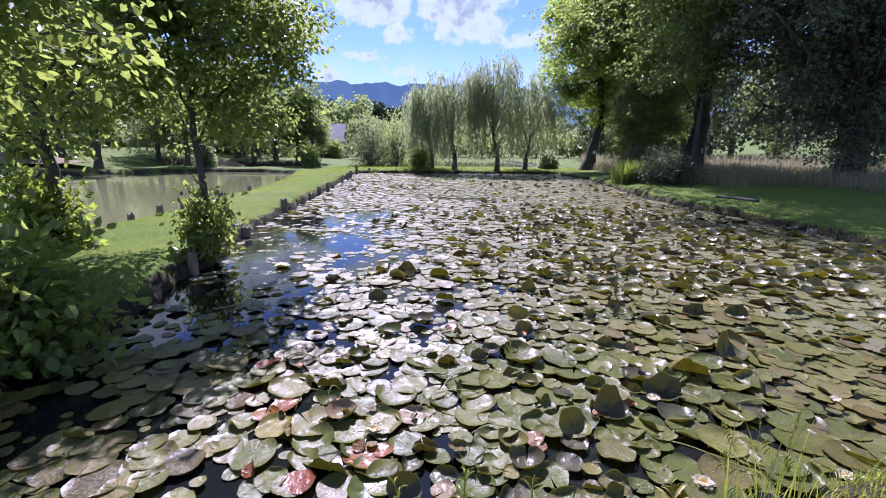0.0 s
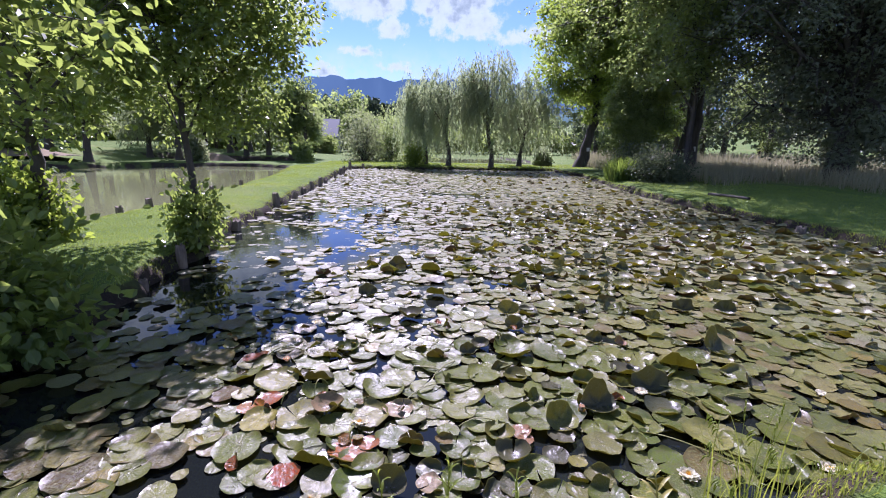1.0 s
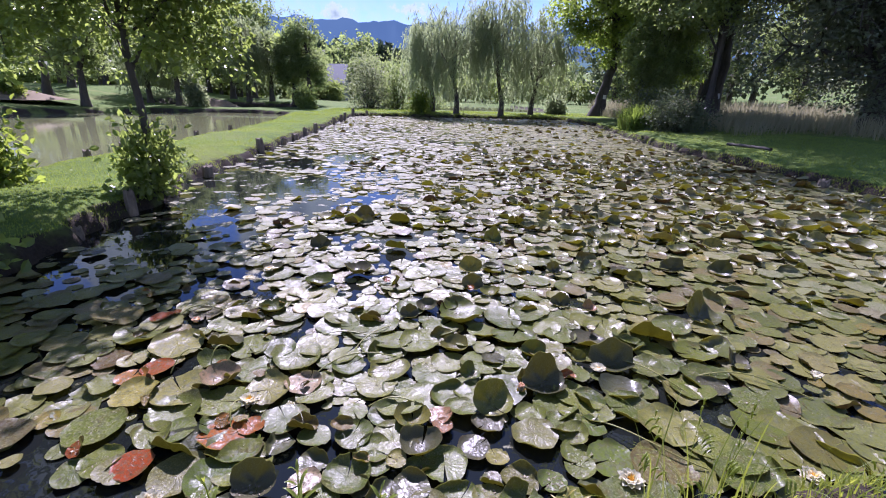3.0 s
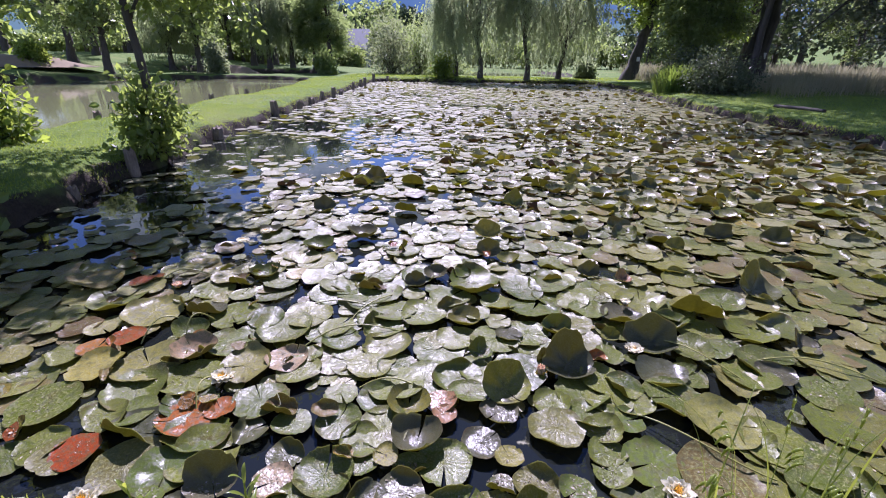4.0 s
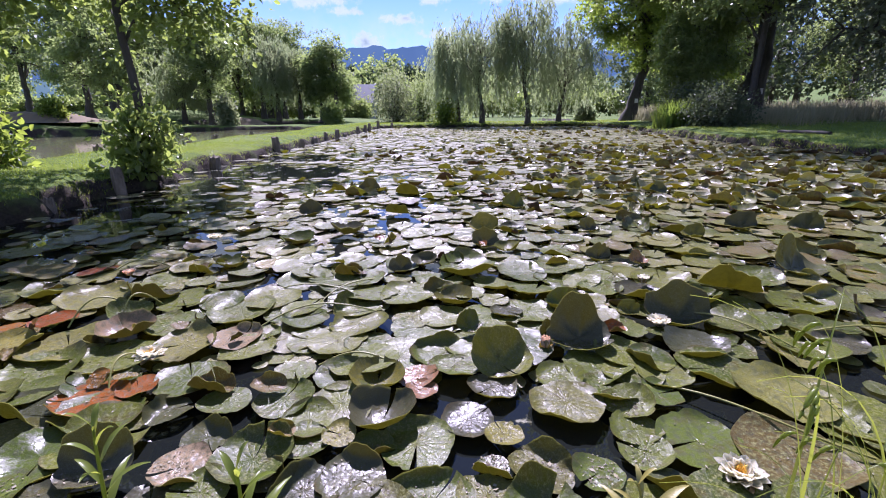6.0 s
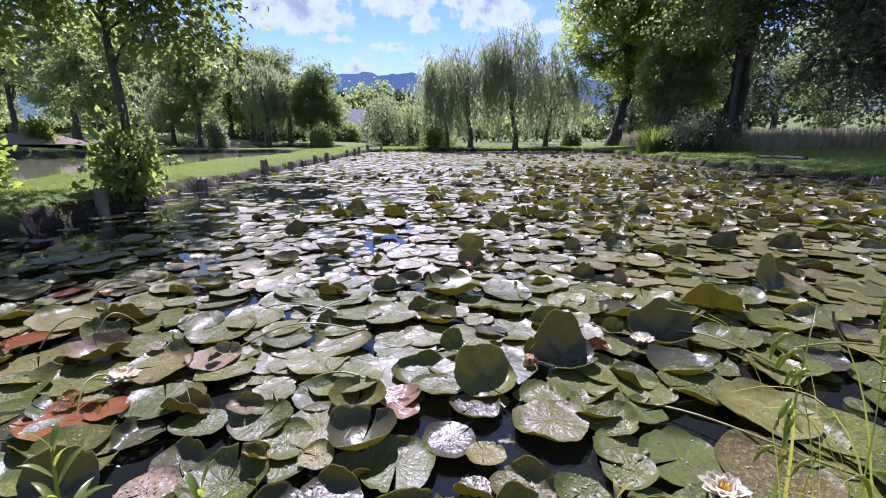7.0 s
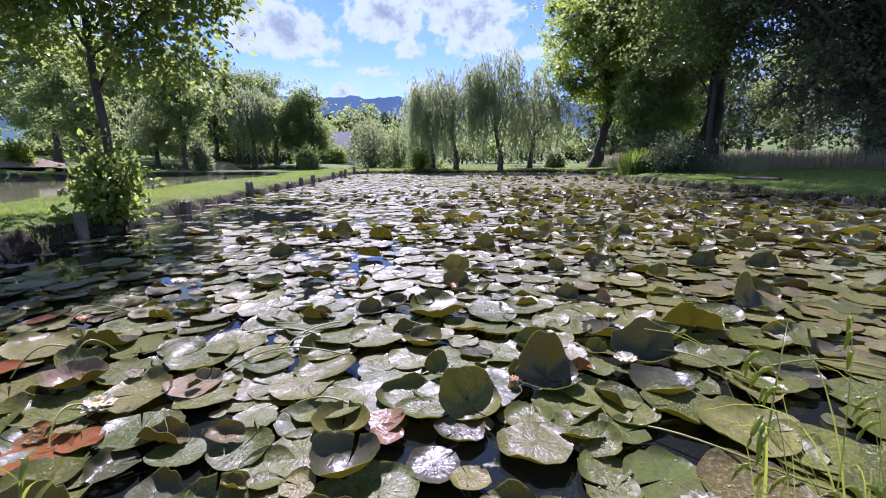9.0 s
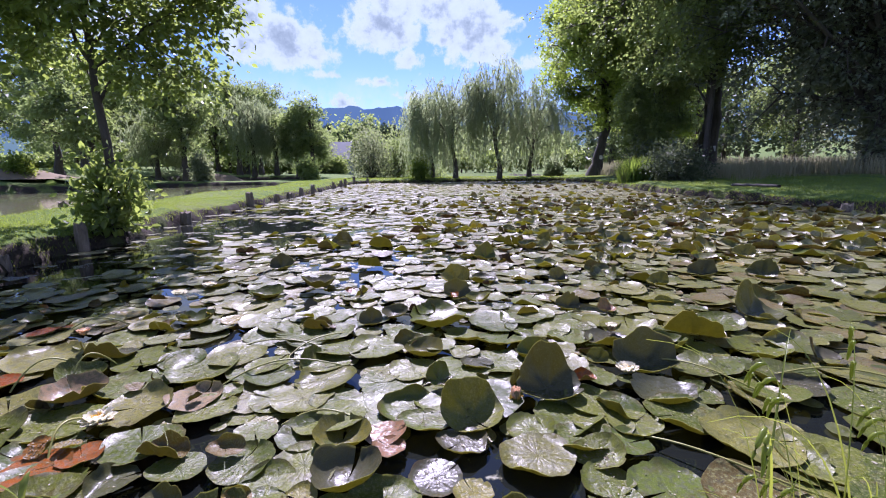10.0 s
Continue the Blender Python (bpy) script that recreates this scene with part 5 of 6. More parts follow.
grown_pad(2.07, 2.81, 0.093, "bronze", "bronze", ((60, 0.4, 0.3, 75),), 0, 328, 0.029)
grown_pad(1.66, 2.76, 0.098, "green", "olive", (), 0, 35, 0.02)
grown_pad(-1.13, 2.64, 0.086, "red", "bronze", (), 0, 102, 0.035)
grown_pad(-1.05, 2.73, 0.093, "red", "bronze", (), 0, 169, 0.035)
grown_pad(-1.41, 3.30, 0.077, "red", "bronze", (), 0, 236, 0.035)
grown_pad(-1.36, 3.36, 0.056, "red", "bronze", (), 0, 303, 0.035)
grown_pad(-1.38, 2.81, 0.112, "dead", "bronze", (), 0, 10, 0.02)
grown_pad(-1.02, 2.51, 0.127, "yellow", "olive", (), 0, 77, 0.035)
grown_pad(-0.64, 2.65, 0.108, "tan", "bronze", (), 0.45, 144, 0.035)
grown_pad(-0.71, 2.59, 0.062, "bronze", "bronze", ((270, -0.1, 0.4, 78),), 0, 211, 0.023)
grown_pad(-0.54, 2.75, 0.135, "green", "olive", ((255, 0.6, 0.25, 70),), 0, 30, 0.029)
grown_pad(-0.77, 2.82, 0.094, "green", "olive", (), 0.45, 345, 0.02)
grown_pad(-0.71, 2.78, 0.057, "red", "bronze", (), 0, 52, 0.035)
grown_pad(-0.80, 3.01, 0.118, "bronze", "bronze", ((265, -0.1, 0.4, 78),), 0, 119, 0.032)
grown_pad(-0.96, 3.08, 0.072, "bronze", "olive", ((230, -0.1, 0.4, 78),), 0, 186, 0.023)
grown_pad(-0.79, 3.36, 0.088, "bronze", "olive", ((262, -0.1, 0.4, 78),), 0, 253, 0.029)
grown_pad(-0.70, 3.51, 0.101, "green", "bronze", (), 0.45, 320, 0.02)
grown_pad(-0.32, 2.93, 0.159, "dusty", "olive", (), 0, 27, 0.026)
grown_pad(-1.09, 2.98, 0.170, "dusty", "olive", (), 0, 94, 0.032)
grown_pad(-1.40, 3.09, 0.170, "dusty", "olive", (), 0, 161, 0.023)
grown_pad(-1.70, 3.28, 0.170, "dusty", "olive", (), 0, 228, 0.029)
grown_pad(-1.15, 3.40, 0.107, "dusty", "olive", (), 0, 295, 0.02)
grown_pad(-0.56, 2.49, 0.148, "green", "olive", ((272, 0.6, 0.25, 70),), 0, 2, 0.026)
grown_pad(-0.19, 2.66, 0.104, "tan", "bronze", ((80, 0.4, 0.3, 75),), 0, 69, 0.035)
grown_pad(-0.81, 2.56, 0.159, "dusty", "olive", (), 0, 136, 0.023)
grown_pad(-0.36, 2.60, 0.127, "dusty", "olive", (), 0, 203, 0.029)
grown_pad(-0.92, 3.28, 0.144, "green", "olive", ((270, 0.6, 0.25, 70),), 0, 270, 0.02)
grown_pad(0.25, 2.83, 0.133, "green", "olive", (), 0, 200, 0.026)
grown_pad(0.01, 2.85, 0.104, "green", "olive", (), 0, 44, 0.032)
grown_pad(0.19, 2.99, 0.119, "green", "bronze", ((170, 0.25, 0.3, 70),), 0, 111, 0.023)
grown_pad(0.39, 3.14, 0.139, "green", "olive", (), 0, 178, 0.029)
grown_pad(0.62, 3.10, 0.098, "green", "olive", (), 0.45, 245, 0.02)
grown_pad(0.81, 3.32, 0.118, "green", "olive", ((265, 0.6, 0.25, 70),), 0, 312, 0.026)
grown_pad(0.66, 3.53, 0.166, "green", "olive", ((262, 0.55, 0.3, 55),), 0.2, 19, 0.032)
grown_pad(0.29, 3.50, 0.069, "bronze", "bronze", ((95, -0.3, 0.6, 72),), 0.25, 261, 0.023)
grown_pad(0.03, 3.40, 0.081, "dead", "bronze", ((262, 0, 0.3, 75), (82, 0.15, 0.3, 75)), 0, 153, 0.029)
grown_pad(0.40, 3.64, 0.082, "bronze", "bronze", (), 0.45, 220, 0.02)
grown_pad(1.01, 3.27, 0.156, "green", "olive", (), 0, 70, 0.026)
grown_pad(1.13, 3.58, 0.144, "green", "olive", (), 0, 354, 0.032)
grown_pad(1.21, 3.93, 0.127, "green", "olive", ((262, 0.6, 0.25, 70),), 0, 61, 0.023)
grown_pad(1.32, 3.30, 0.118, "green", "olive", (), 0, 128, 0.029)
grown_pad(0.75, 4.05, 0.097, "bronze", "bronze", ((100, -0.3, 0.6, 72),), 0.25, 285, 0.02)
grown_pad(0.89, 3.92, 0.089, "green", "olive", (), 0.45, 262, 0.026)
grown_pad(0.86, 2.99, 0.076, "bronze", "olive", ((262, 0.6, 0.25, 70),), 0, 329, 0.032)
grown_pad(1.42, 3.78, 0.076, "bronze", "olive", ((90, -0.3, 0.6, 72),), 0.25, 306, 0.023)
grown_pad(1.49, 3.24, 0.127, "bronze", "olive", ((262, 0.55, 0.3, 55),), 0.2, 103, 0.029)
grown_pad(1.57, 2.99, 0.134, "bronze", "olive", ((80, -0.3, 0.6, 72),), 0.25, 290, 0.02)
grown_pad(1.38, 3.03, 0.051, "green", "copper", ((60, -0.3, 0.6, 72),), 0.25, 227, 0.026)
grown_pad(1.76, 2.97, 0.117, "dusty", "olive", (), 0, 304, 0.032)
grown_pad(1.73, 3.19, 0.104, "green", "olive", (), 0.45, 11, 0.023)
grown_pad(1.65, 3.43, 0.150, "green", "olive", (), 0, 78, 0.029)
grown_pad(1.93, 3.34, 0.152, "yellow", "olive", ((250, -0.1, 0.4, 78),), 0, 145, 0.035)
grown_pad(2.01, 3.77, 0.131, "green", "olive", ((60, 0.4, 0.3, 75),), 0, 212, 0.026)
grown_pad(2.15, 3.75, 0.067, "green", "olive", (), 0, 279, 0.032)
grown_pad(2.03, 3.98, 0.164, "green", "olive", ((262, 0.6, 0.25, 70),), 0, 346, 0.023)
grown_pad(1.62, 3.70, 0.066, "copper", "bronze", ((120, -0.3, 0.6, 72),), 0.25, 263, 0.035)
grown_pad(2.41, 3.66, 0.170, "bronze", "olive", ((130, -0.3, 0.6, 72),), 0.25, 310, 0.02)
grown_pad(2.13, 3.15, 0.141, "green", "olive", ((262, 0.55, 0.3, 55),), 0.2, 187, 0.026)
grown_pad(2.13, 3.48, 0.131, "green", "olive", (), 0, 254, 0.032)
grown_pad(1.54, 2.75, 0.123, "bronze", "olive", ((262, 0.55, 0.3, 55),), 0.2, 321, 0.023)
grown_pad(2.05, 2.89, 0.124, "dusty", "olive", (), 0, 28, 0.029)
grown_pad(2.33, 3.06, 0.098, "bronze", "bronze", ((150, -0.3, 0.6, 72),), 0.25, 355, 0.02)
grown_pad(-2.85, 4.47, 0.110, "bronze", "bronze", ((265, 0.6, 0.25, 70),), 0, 162, 0.026)
grown_pad(-1.01, 4.24, 0.100, "bronze", "bronze", (), 0.45, 229, 0.032)
grown_pad(-0.78, 4.86, 0.112, "bronze", "bronze", ((90, -0.3, 0.6, 72),), 0.25, 246, 0.023)
grown_pad(-0.93, 6.07, 0.104, "yellow", "olive", ((262, -0.1, 0.4, 78),), 0, 3, 0.035)
grown_pad(-0.57, 6.02, 0.133, "bronze", "bronze", ((80, -0.3, 0.6, 72),), 0.25, 230, 0.02)
grown_pad(-0.11, 5.93, 0.148, "green", "olive", ((262, -0.1, 0.4, 78),), 0, 137, 0.026)
grown_pad(-0.02, 4.93, 0.119, "green", "olive", ((262, -0.1, 0.4, 78),), 0, 204, 0.032)
grown_pad(-1.27, 4.95, 0.161, "green", "olive", ((262, 0.6, 0.25, 70),), 0, 271, 0.023)
grown_pad(-0.25, 4.25, 0.133, "bronze", "bronze", (), 0.45, 338, 0.029)
grown_pad(0.74, 4.39, 0.108, "yellow", "olive", ((70, -0.3, 0.6, 72),), 0.25, 245, 0.035)
grown_pad(0.99, 5.27, 0.116, "fresh", "bronze", ((110, -0.3, 0.6, 72),), 0.25, 322, 0.026)
grown_pad(0.85, 5.41, 0.107, "green", "olive", ((250, 0.6, 0.25, 70),), 0, 179, 0.032)
grown_pad(1.33, 6.00, 0.126, "yellow", "olive", ((262, -0.1, 0.4, 78),), 0, 246, 0.035)
grown_pad(1.69, 6.22, 0.098, "yellow", "olive", ((50, -0.3, 0.6, 72),), 0.25, 213, 0.035)
grown_pad(0.94, 4.44, 0.113, "bronze", "olive", ((262, 0.55, 0.3, 55),), 0.2, 20, 0.02)
grown_pad(1.24, 4.49, 0.088, "yellow", "olive", ((262, 0.6, 0.25, 70),), 0, 87, 0.035)
grown_pad(1.50, 4.44, 0.085, "bronze", "olive", ((120, -0.3, 0.6, 72),), 0.25, 314, 0.032)
grown_pad(2.57, 6.14, 0.106, "bronze", "bronze", ((90, -0.3, 0.6, 72),), 0.25, 241, 0.023)
grown_pad(2.39, 5.51, 0.073, "yellow", "olive", ((262, -0.1, 0.4, 78),), 0, 288, 0.035)
grown_pad(2.13, 4.50, 0.109, "bronze", "olive", ((262, 0.55, 0.3, 55),), 0.2, 355, 0.02)
grown_pad(2.16, 4.29, 0.079, "yellow", "olive", ((50, -0.3, 0.6, 72),), 0.25, 232, 0.035)
grown_pad(3.24, 6.08, 0.089, "bronze", "bronze", (), 0.45, 129, 0.032)
grown_pad(3.02, 5.47, 0.065, "yellow", "olive", ((110, -0.3, 0.6, 72),), 0.25, 286, 0.035)
grown_pad(3.34, 5.29, 0.107, "yellow", "olive", ((40, -0.3, 0.6, 72),), 0.25, 253, 0.035)
grown_pad(3.05, 4.57, 0.115, "bronze", "olive", ((35, -0.3, 0.6, 72),), 0.25, 205, 0.02)
grown_pad(2.62, 4.59, 0.106, "bronze", "bronze", ((60, -0.3, 0.6, 72),), 0.25, 267, 0.026)
grown_pad(4.03, 5.44, 0.150, "green", "olive", ((262, 0.6, 0.25, 70),), 0, 104, 0.032)
grown_pad(3.13, 5.35, 0.127, "green", "olive", ((262, 0.6, 0.25, 70),), 0, 171, 0.023)
grown_pad(-0.52, 3.98, 0.125, "green", "bronze", (), 0.45, 238, 0.029)
grown_pad(-1.51, 6.09, 0.119, "bronze", "bronze", ((262, 0.6, 0.25, 70),), 0, 305, 0.02)
grown_pad(4.80, 6.68, 0.092, "yellow", "olive", ((262, -0.1, 0.4, 78),), 0, 12, 0.035)
grown_pad(4.44, 7.06, 0.099, "yellow", "olive", ((262, -0.1, 0.4, 78),), 0, 79, 0.035)
# end of those pads
drng = np.random.default_rng(91)
for k in range(30):
    y = drng.uniform(2.1, 4.6)
    x = drng.uniform(-0.55 * y, 0.55 * y) if k % 3 == 0 else drng.uniform(-0.5 * y, 0.05 * y)
    lily_pad(x, y, drng.uniform(0.028, 0.055), ("taco", "lip", "fold")[k % 3], drng.uniform(0, 360), drng.uniform(0.045, 0.06), "dead" if k % 4 else "red", int(drng.integers(20)), drng.normal(0, 14), drng.normal(0, 14))
    TAKEN.pop()
    SCRAPS += 1
prng = np.random.default_rng(78)
cand = []
for y0, y1, gap in ((1.75, 7.0, 0.132), (7.0, 15.0, 0.150), (15.0, 31.6, 0.195)):
    gxx, gyy = np.meshgrid(np.arange(-6.6, 8.4, gap), np.arange(y0, y1, gap))
    cand.append(np.stack([gxx.ravel(), gyy.ravel()], 1) + prng.uniform(-0.48, 0.48, (gxx.size, 2)) * gap)
cand = np.concatenate(cand)
cand = cand[prng.random(len(cand)) < open_water(cand[:, 0], cand[:, 1])]
for hx, hy, hr in ((0.63, 2.45, 0.09), (0.69, 2.37, 0.08), (0.88, 2.39, 0.10), (0.92, 2.25, 0.09), (0.75, 2.16, 0.04), (1.42, 2.45, 0.13), (1.36, 2.42, 0.09), (-0.1, 2.16, 0.06), (0.44, 2.23, 0.05), (0.49, 1.98, 0.04), (0.07, 1.92, 0.06), (-0.12, 3.17, 0.14),
                   (-0.22, 4.02, 0.25), (-1.45, 3.73, 0.2), (0.54, 3.02, 0.07), (-0.38, 3.21, 0.18), (0.84, 3.21, 0.08), (1.59, 2.13, 0.06), (-0.42, 2.15, 0.05), (-0.1, 4.7, 0.25), (-0.6, 5.2, 0.3), (-1.4, 6.6, 0.5), (-2.2, 8.0, 0.7), (-0.3, 7.5, 0.35), (-1.0, 9.2, 0.45)):
    cand = cand[np.hypot(cand[:, 0] - hx, (cand[:, 1] - hy) * 0.8) > hr]
OPEN = ((-3.05, 7.1, 0.65), (-2.75, 5.05, 0.5), (-3.3, 8.4, 0.6), (-2.45, 6.1, 0.42), (-2.2, 8.0, 0.7), (-1.4, 6.6, 0.35), (-3.3, 10.4, 0.7), (-2.1, 11.5, 0.6))
for hx, hy, hr in OPEN:
    far_off = np.hypot(cand[:, 0] - hx, (cand[:, 1] - hy) * 0.8) + 0.10 * ripple(cand[:, 0], cand[:, 1], 0.8, 19)
    cand = cand[(far_off > hr) | (prng.random(len(cand)) < 0.12)]
for fx, fy in ((1.376, 2.119), (-0.397, 2.492), (-0.52, 1.88), (1.46, 2.94), (1.534, 3.336), (0.997, 2.716), (2.69, 2.90), (2.14, 2.17), (-1.08, 3.93), (-1.0, 4.14)):
    cand = cand[np.hypot(cand[:, 0] - fx, cand[:, 1] - fy) > 0.075]
for tx, ty, tr in TAKEN:
    cand = cand[np.hypot(cand[:, 0] - tx, cand[:, 1] - ty) > tr * 0.72 + 0.02]
cand = cand[prng.random(len(cand)) < 0.86 + 0.14 * smooth(cand[:, 1], 2.6, 3.6)]
order = np.argsort(np.hypot(cand[:, 0] - 0.7, (cand[:, 1] - 1.7) * 0.9))
cand = cand[order]
lift = (0.13 + 0.30 * smooth(cand[:, 0], -0.7, 2.6)) * (1 - 0.85 * smooth(cand[:, 1], 11, 14)) * (1 + 0.35 * smooth(cand[:, 1], 3.5, 5.5)) 
lift = lift * (0.2 + 0.8 * smooth(np.hypot(cand[:, 0] - 0.6, cand[:, 1] - 1.2), 3.6, 4.8))
dice, size = prng.random(len(cand)), np.clip(prng.normal(0.098, 0.026, len(cand)), 0.045, 0.15)
kinds = np.where(dice < lift * 0.60, 1, np.where(dice < lift * 0.67, 2, np.where(dice < lift * 0.84, 3, np.where(dice < lift, 4, 0))))
size = np.where(kinds > 0, np.clip(size * (0.86 + 0.30 * smooth(cand[:, 1], 3.5, 5.5)), 0.06, 0.145), size)
names = ["flat", "lip", "fold", "taco", "cup"]
LONE = 300 - len(TAKEN) - SCRAPS
for (x, y), k, r in zip(cand[:LONE].tolist(), kinds[:LONE], size[:LONE].tolist()):
    tone = "red" if prng.random() < (0.06 if x < 0 and r < 0.09 else 0.0) else "dark" if prng.random() < 0.4 else "green"
    lily_pad(x, y, r * 1.08, names[k], prng.uniform(0, 360), 0.008 + prng.uniform(0, 0.03), tone, int(prng.integers(50)), prng.normal(0, 3.0), prng.normal(0, 3.0))
P, UV, T, M, at = [], [], [], [], 0
sx, sy = np.meshgrid(np.arange(-3.4, 7.6, 0.105), np.arange(2.3, 14.0, 0.105))
small = np.stack([sx.ravel(), sy.ravel()], 1) + prng.uniform(-0.05, 0.05, (sx.size, 2))
small = small[prng.random(len(small)) < (0.4 + 0.45 * smooth(small[:, 1], 3.0, 3.8)) * open_water(small[:, 0], small[:, 1])]
for hx, hy, hr in ((0.66, 2.41, 0.1), (0.9, 2.33, 0.12), (1.4, 2.44, 0.13), *OPEN):
    small = small[np.hypot(small[:, 0] - hx, small[:, 1] - hy) > hr]
for (x, y), r in zip(small.tolist(), prng.uniform(0.028, 0.068, len(small)).tolist()):
    p, flat, tri, mat = FAR["flat"][int(prng.integers(len(FAR["flat"])))]
    a = prng.uniform(0, 6.283)
    c, sn = math.cos(a), math.sin(a)
    q = p @ np.array([[c, sn, 0], [-sn, c, 0], [0, 0, 1]])
    P.append(q * r + [x, y, 0.004 + prng.uniform(0, 0.006)])
    UV.append(flat)
    T.append(tri + at)
    M.append(np.where(mat == 0, 2, mat))
    at += len(p)
for (x, y), k, r in zip(cand[LONE:], kinds[LONE:], size[LONE:]):
    middle = math.hypot(x - 0.7, y - 1.7) < 4.2 + prng.normal(0, 0.5)
    kin = (NEAR if middle else FAR)[names[k]]
    p, flat, tri, mat = kin[int(prng.integers(len(kin)))]
    a, tx, ty = prng.uniform(0, 6.283), prng.normal(0, 0.03), prng.normal(0, 0.03)
    c, s = math.cos(a), math.sin(a)
    q = p @ np.array([[c, s, 0], [-s, c, 0], [0, 0, 1]])
    q[:, 2] += q[:, 0] * tx + q[:, 1] * ty
    P.append(q * r + [x, y, 0.008 + prng.uniform(0, 0.028)])
    UV.append(flat)
    T.append(tri + at)
    M.append(np.where(mat == 0, 2, mat) if middle else mat)
    at += len(p)
pads = new("lily_pad_carpet", quick("lily_pad_carpet", np.concatenate(P), np.concatenate(T), [PAD_TOP_JOINED, PAD_UNDER_JOINED, PAD_TOP_MIDDLE], uv=np.concatenate(UV), index=np.concatenate(M), smooth=True))
tagged(pads, "carpet of green and brown water lily pads covering the pond", "lily pads", kind="stuff")


# ---- flecks of withered plant matter lying on the pads ----
def flecks():
    rng = np.random.default_rng(131)
    spots = []
    for ob in [o for o in scene.objects if o.name.startswith("lily_pad")]:
        me = ob.data
        co, tri, kind = np.zeros(len(me.vertices) * 3, np.float32), np.zeros(len(me.loops), np.int32), np.zeros(len(me.polygons), np.int32)
        me.vertices.foreach_get("co", co)
        me.loops.foreach_get("vertex_index", tri)
        me.polygons.foreach_get("material_index", kind)
        m = np.array(ob.matrix_world)
        co, tri = co.reshape(-1, 3) @ m[:3, :3].T + m[:3, 3], tri.reshape(-1, 3)
        a, b, c = co[tri[:, 0]], co[tri[:, 1]], co[tri[:, 2]]
        up = unit(np.cross(b - a, c - a))[:, 2]
        good = np.flatnonzero((kind != 1) & (up > 0.93) & (a[:, 1] < 8.0))
        if len(good):
            pick = rng.choice(good, 26000 if ob is pads else int(rng.choice((3, 10, 30, 90))))
            w = rng.dirichlet((1, 1, 1), len(pick))
            spots.append(w[:, :1] * a[pick] + w[:, 1:2] * b[pick] + w[:, 2:] * c[pick])
    at = np.concatenate(spots) + [0, 0, 0.0025]
    n = len(at)
    turn, long = rng.uniform(0, 6.28, n), rng.uniform(0.0014, 0.0042, n) * np.where(rng.random(n) < 0.06, 1.9, 1.0)
    d = np.stack([np.cos(turn), np.sin(turn), rng.normal(0, 0.15, n)], 1) * long[:, None]
    e = np.stack([-np.sin(turn), np.cos(turn), rng.normal(0, 0.15, n)], 1) * (long * rng.uniform(0.3, 0.9, n))[:, None]
    v = np.stack([at - d, at + e * 0.8, at + d * 1.1, at - e + [0, 0, 0.001]], 1).reshape(-1, 3)
    i = np.arange(n)[:, None] * 4
    ob = new("plant_litter", quick("plant_litter", v, np.concatenate([i + [[0, 3, 2]], i + [[0, 2, 1]]], 1).reshape(-1, 3), [LITTER]))
    return tagged(ob, "pale and brown flecks of withered plants on the pads", "litter", kind="stuff")


LITTER = leafy("plant_litter", (0.055, 0.040, 0.022), (0.36, 0.32, 0.17), (0.30, 0.26, 0.13), 0.7, 0.15, (0.52, 0.48, 0.34))
bpy.context.view_layer.update()
flecks()


# ---- water lily flowers ----
PETAL = leafy("white_petal", (0.84, 0.82, 0.66), (0.88, 0.85, 0.70), (0.96, 0.93, 0.74), 0.45, 0.68)
PINK = leafy("pink_petal", (0.78, 0.60, 0.50), (0.80, 0.66, 0.55), (0.95, 0.62, 0.34), 0.45, 0.5)
SEPAL = plain("sepal", (0.28, 0.20, 0.09), 0.5)
STAMEN = plain("yellow_stamen", (0.80, 0.48, 0.04), 0.5, 0.1)


def petal_mesh(mat, length, width):
    n, k = 7, 3
    t = np.linspace(0, 1, n)
    w = width * np.sin(np.pi * np.clip(t * 0.92 + 0.08, 0, 1)) ** 0.7 * 0.5
    u = np.linspace(-1, 1, k)
    x = t[:, None] * length * np.ones((1, k))
    y = w[:, None] * u[None]
    z = 0.22 * length * t[:, None] ** 2 + 0.35 * width * u[None] ** 2 * np.sin(np.pi * t)[:, None]
    top = np.stack([x, y, z], -1).reshape(-1, 3)
    i = np.arange(n * k).reshape(n, k)
    f = np.stack([i[:-1, :-1], i[1:, :-1], i[1:, 1:], i[:-1, 1:]], -1).reshape(-1, 4)
    low = top - [0, 0, 0.0016]
    return quick("petal", np.concatenate([top, low]), np.concatenate([f, f[:, ::-1] + n * k]), [mat], smooth=True)


WHITE_PETAL, PINK_PETAL, SEPAL_LEAF = petal_mesh(PETAL, 0.055, 0.034), petal_mesh(PINK, 0.055, 0.026), petal_mesh(SEPAL, 0.050, 0.024)


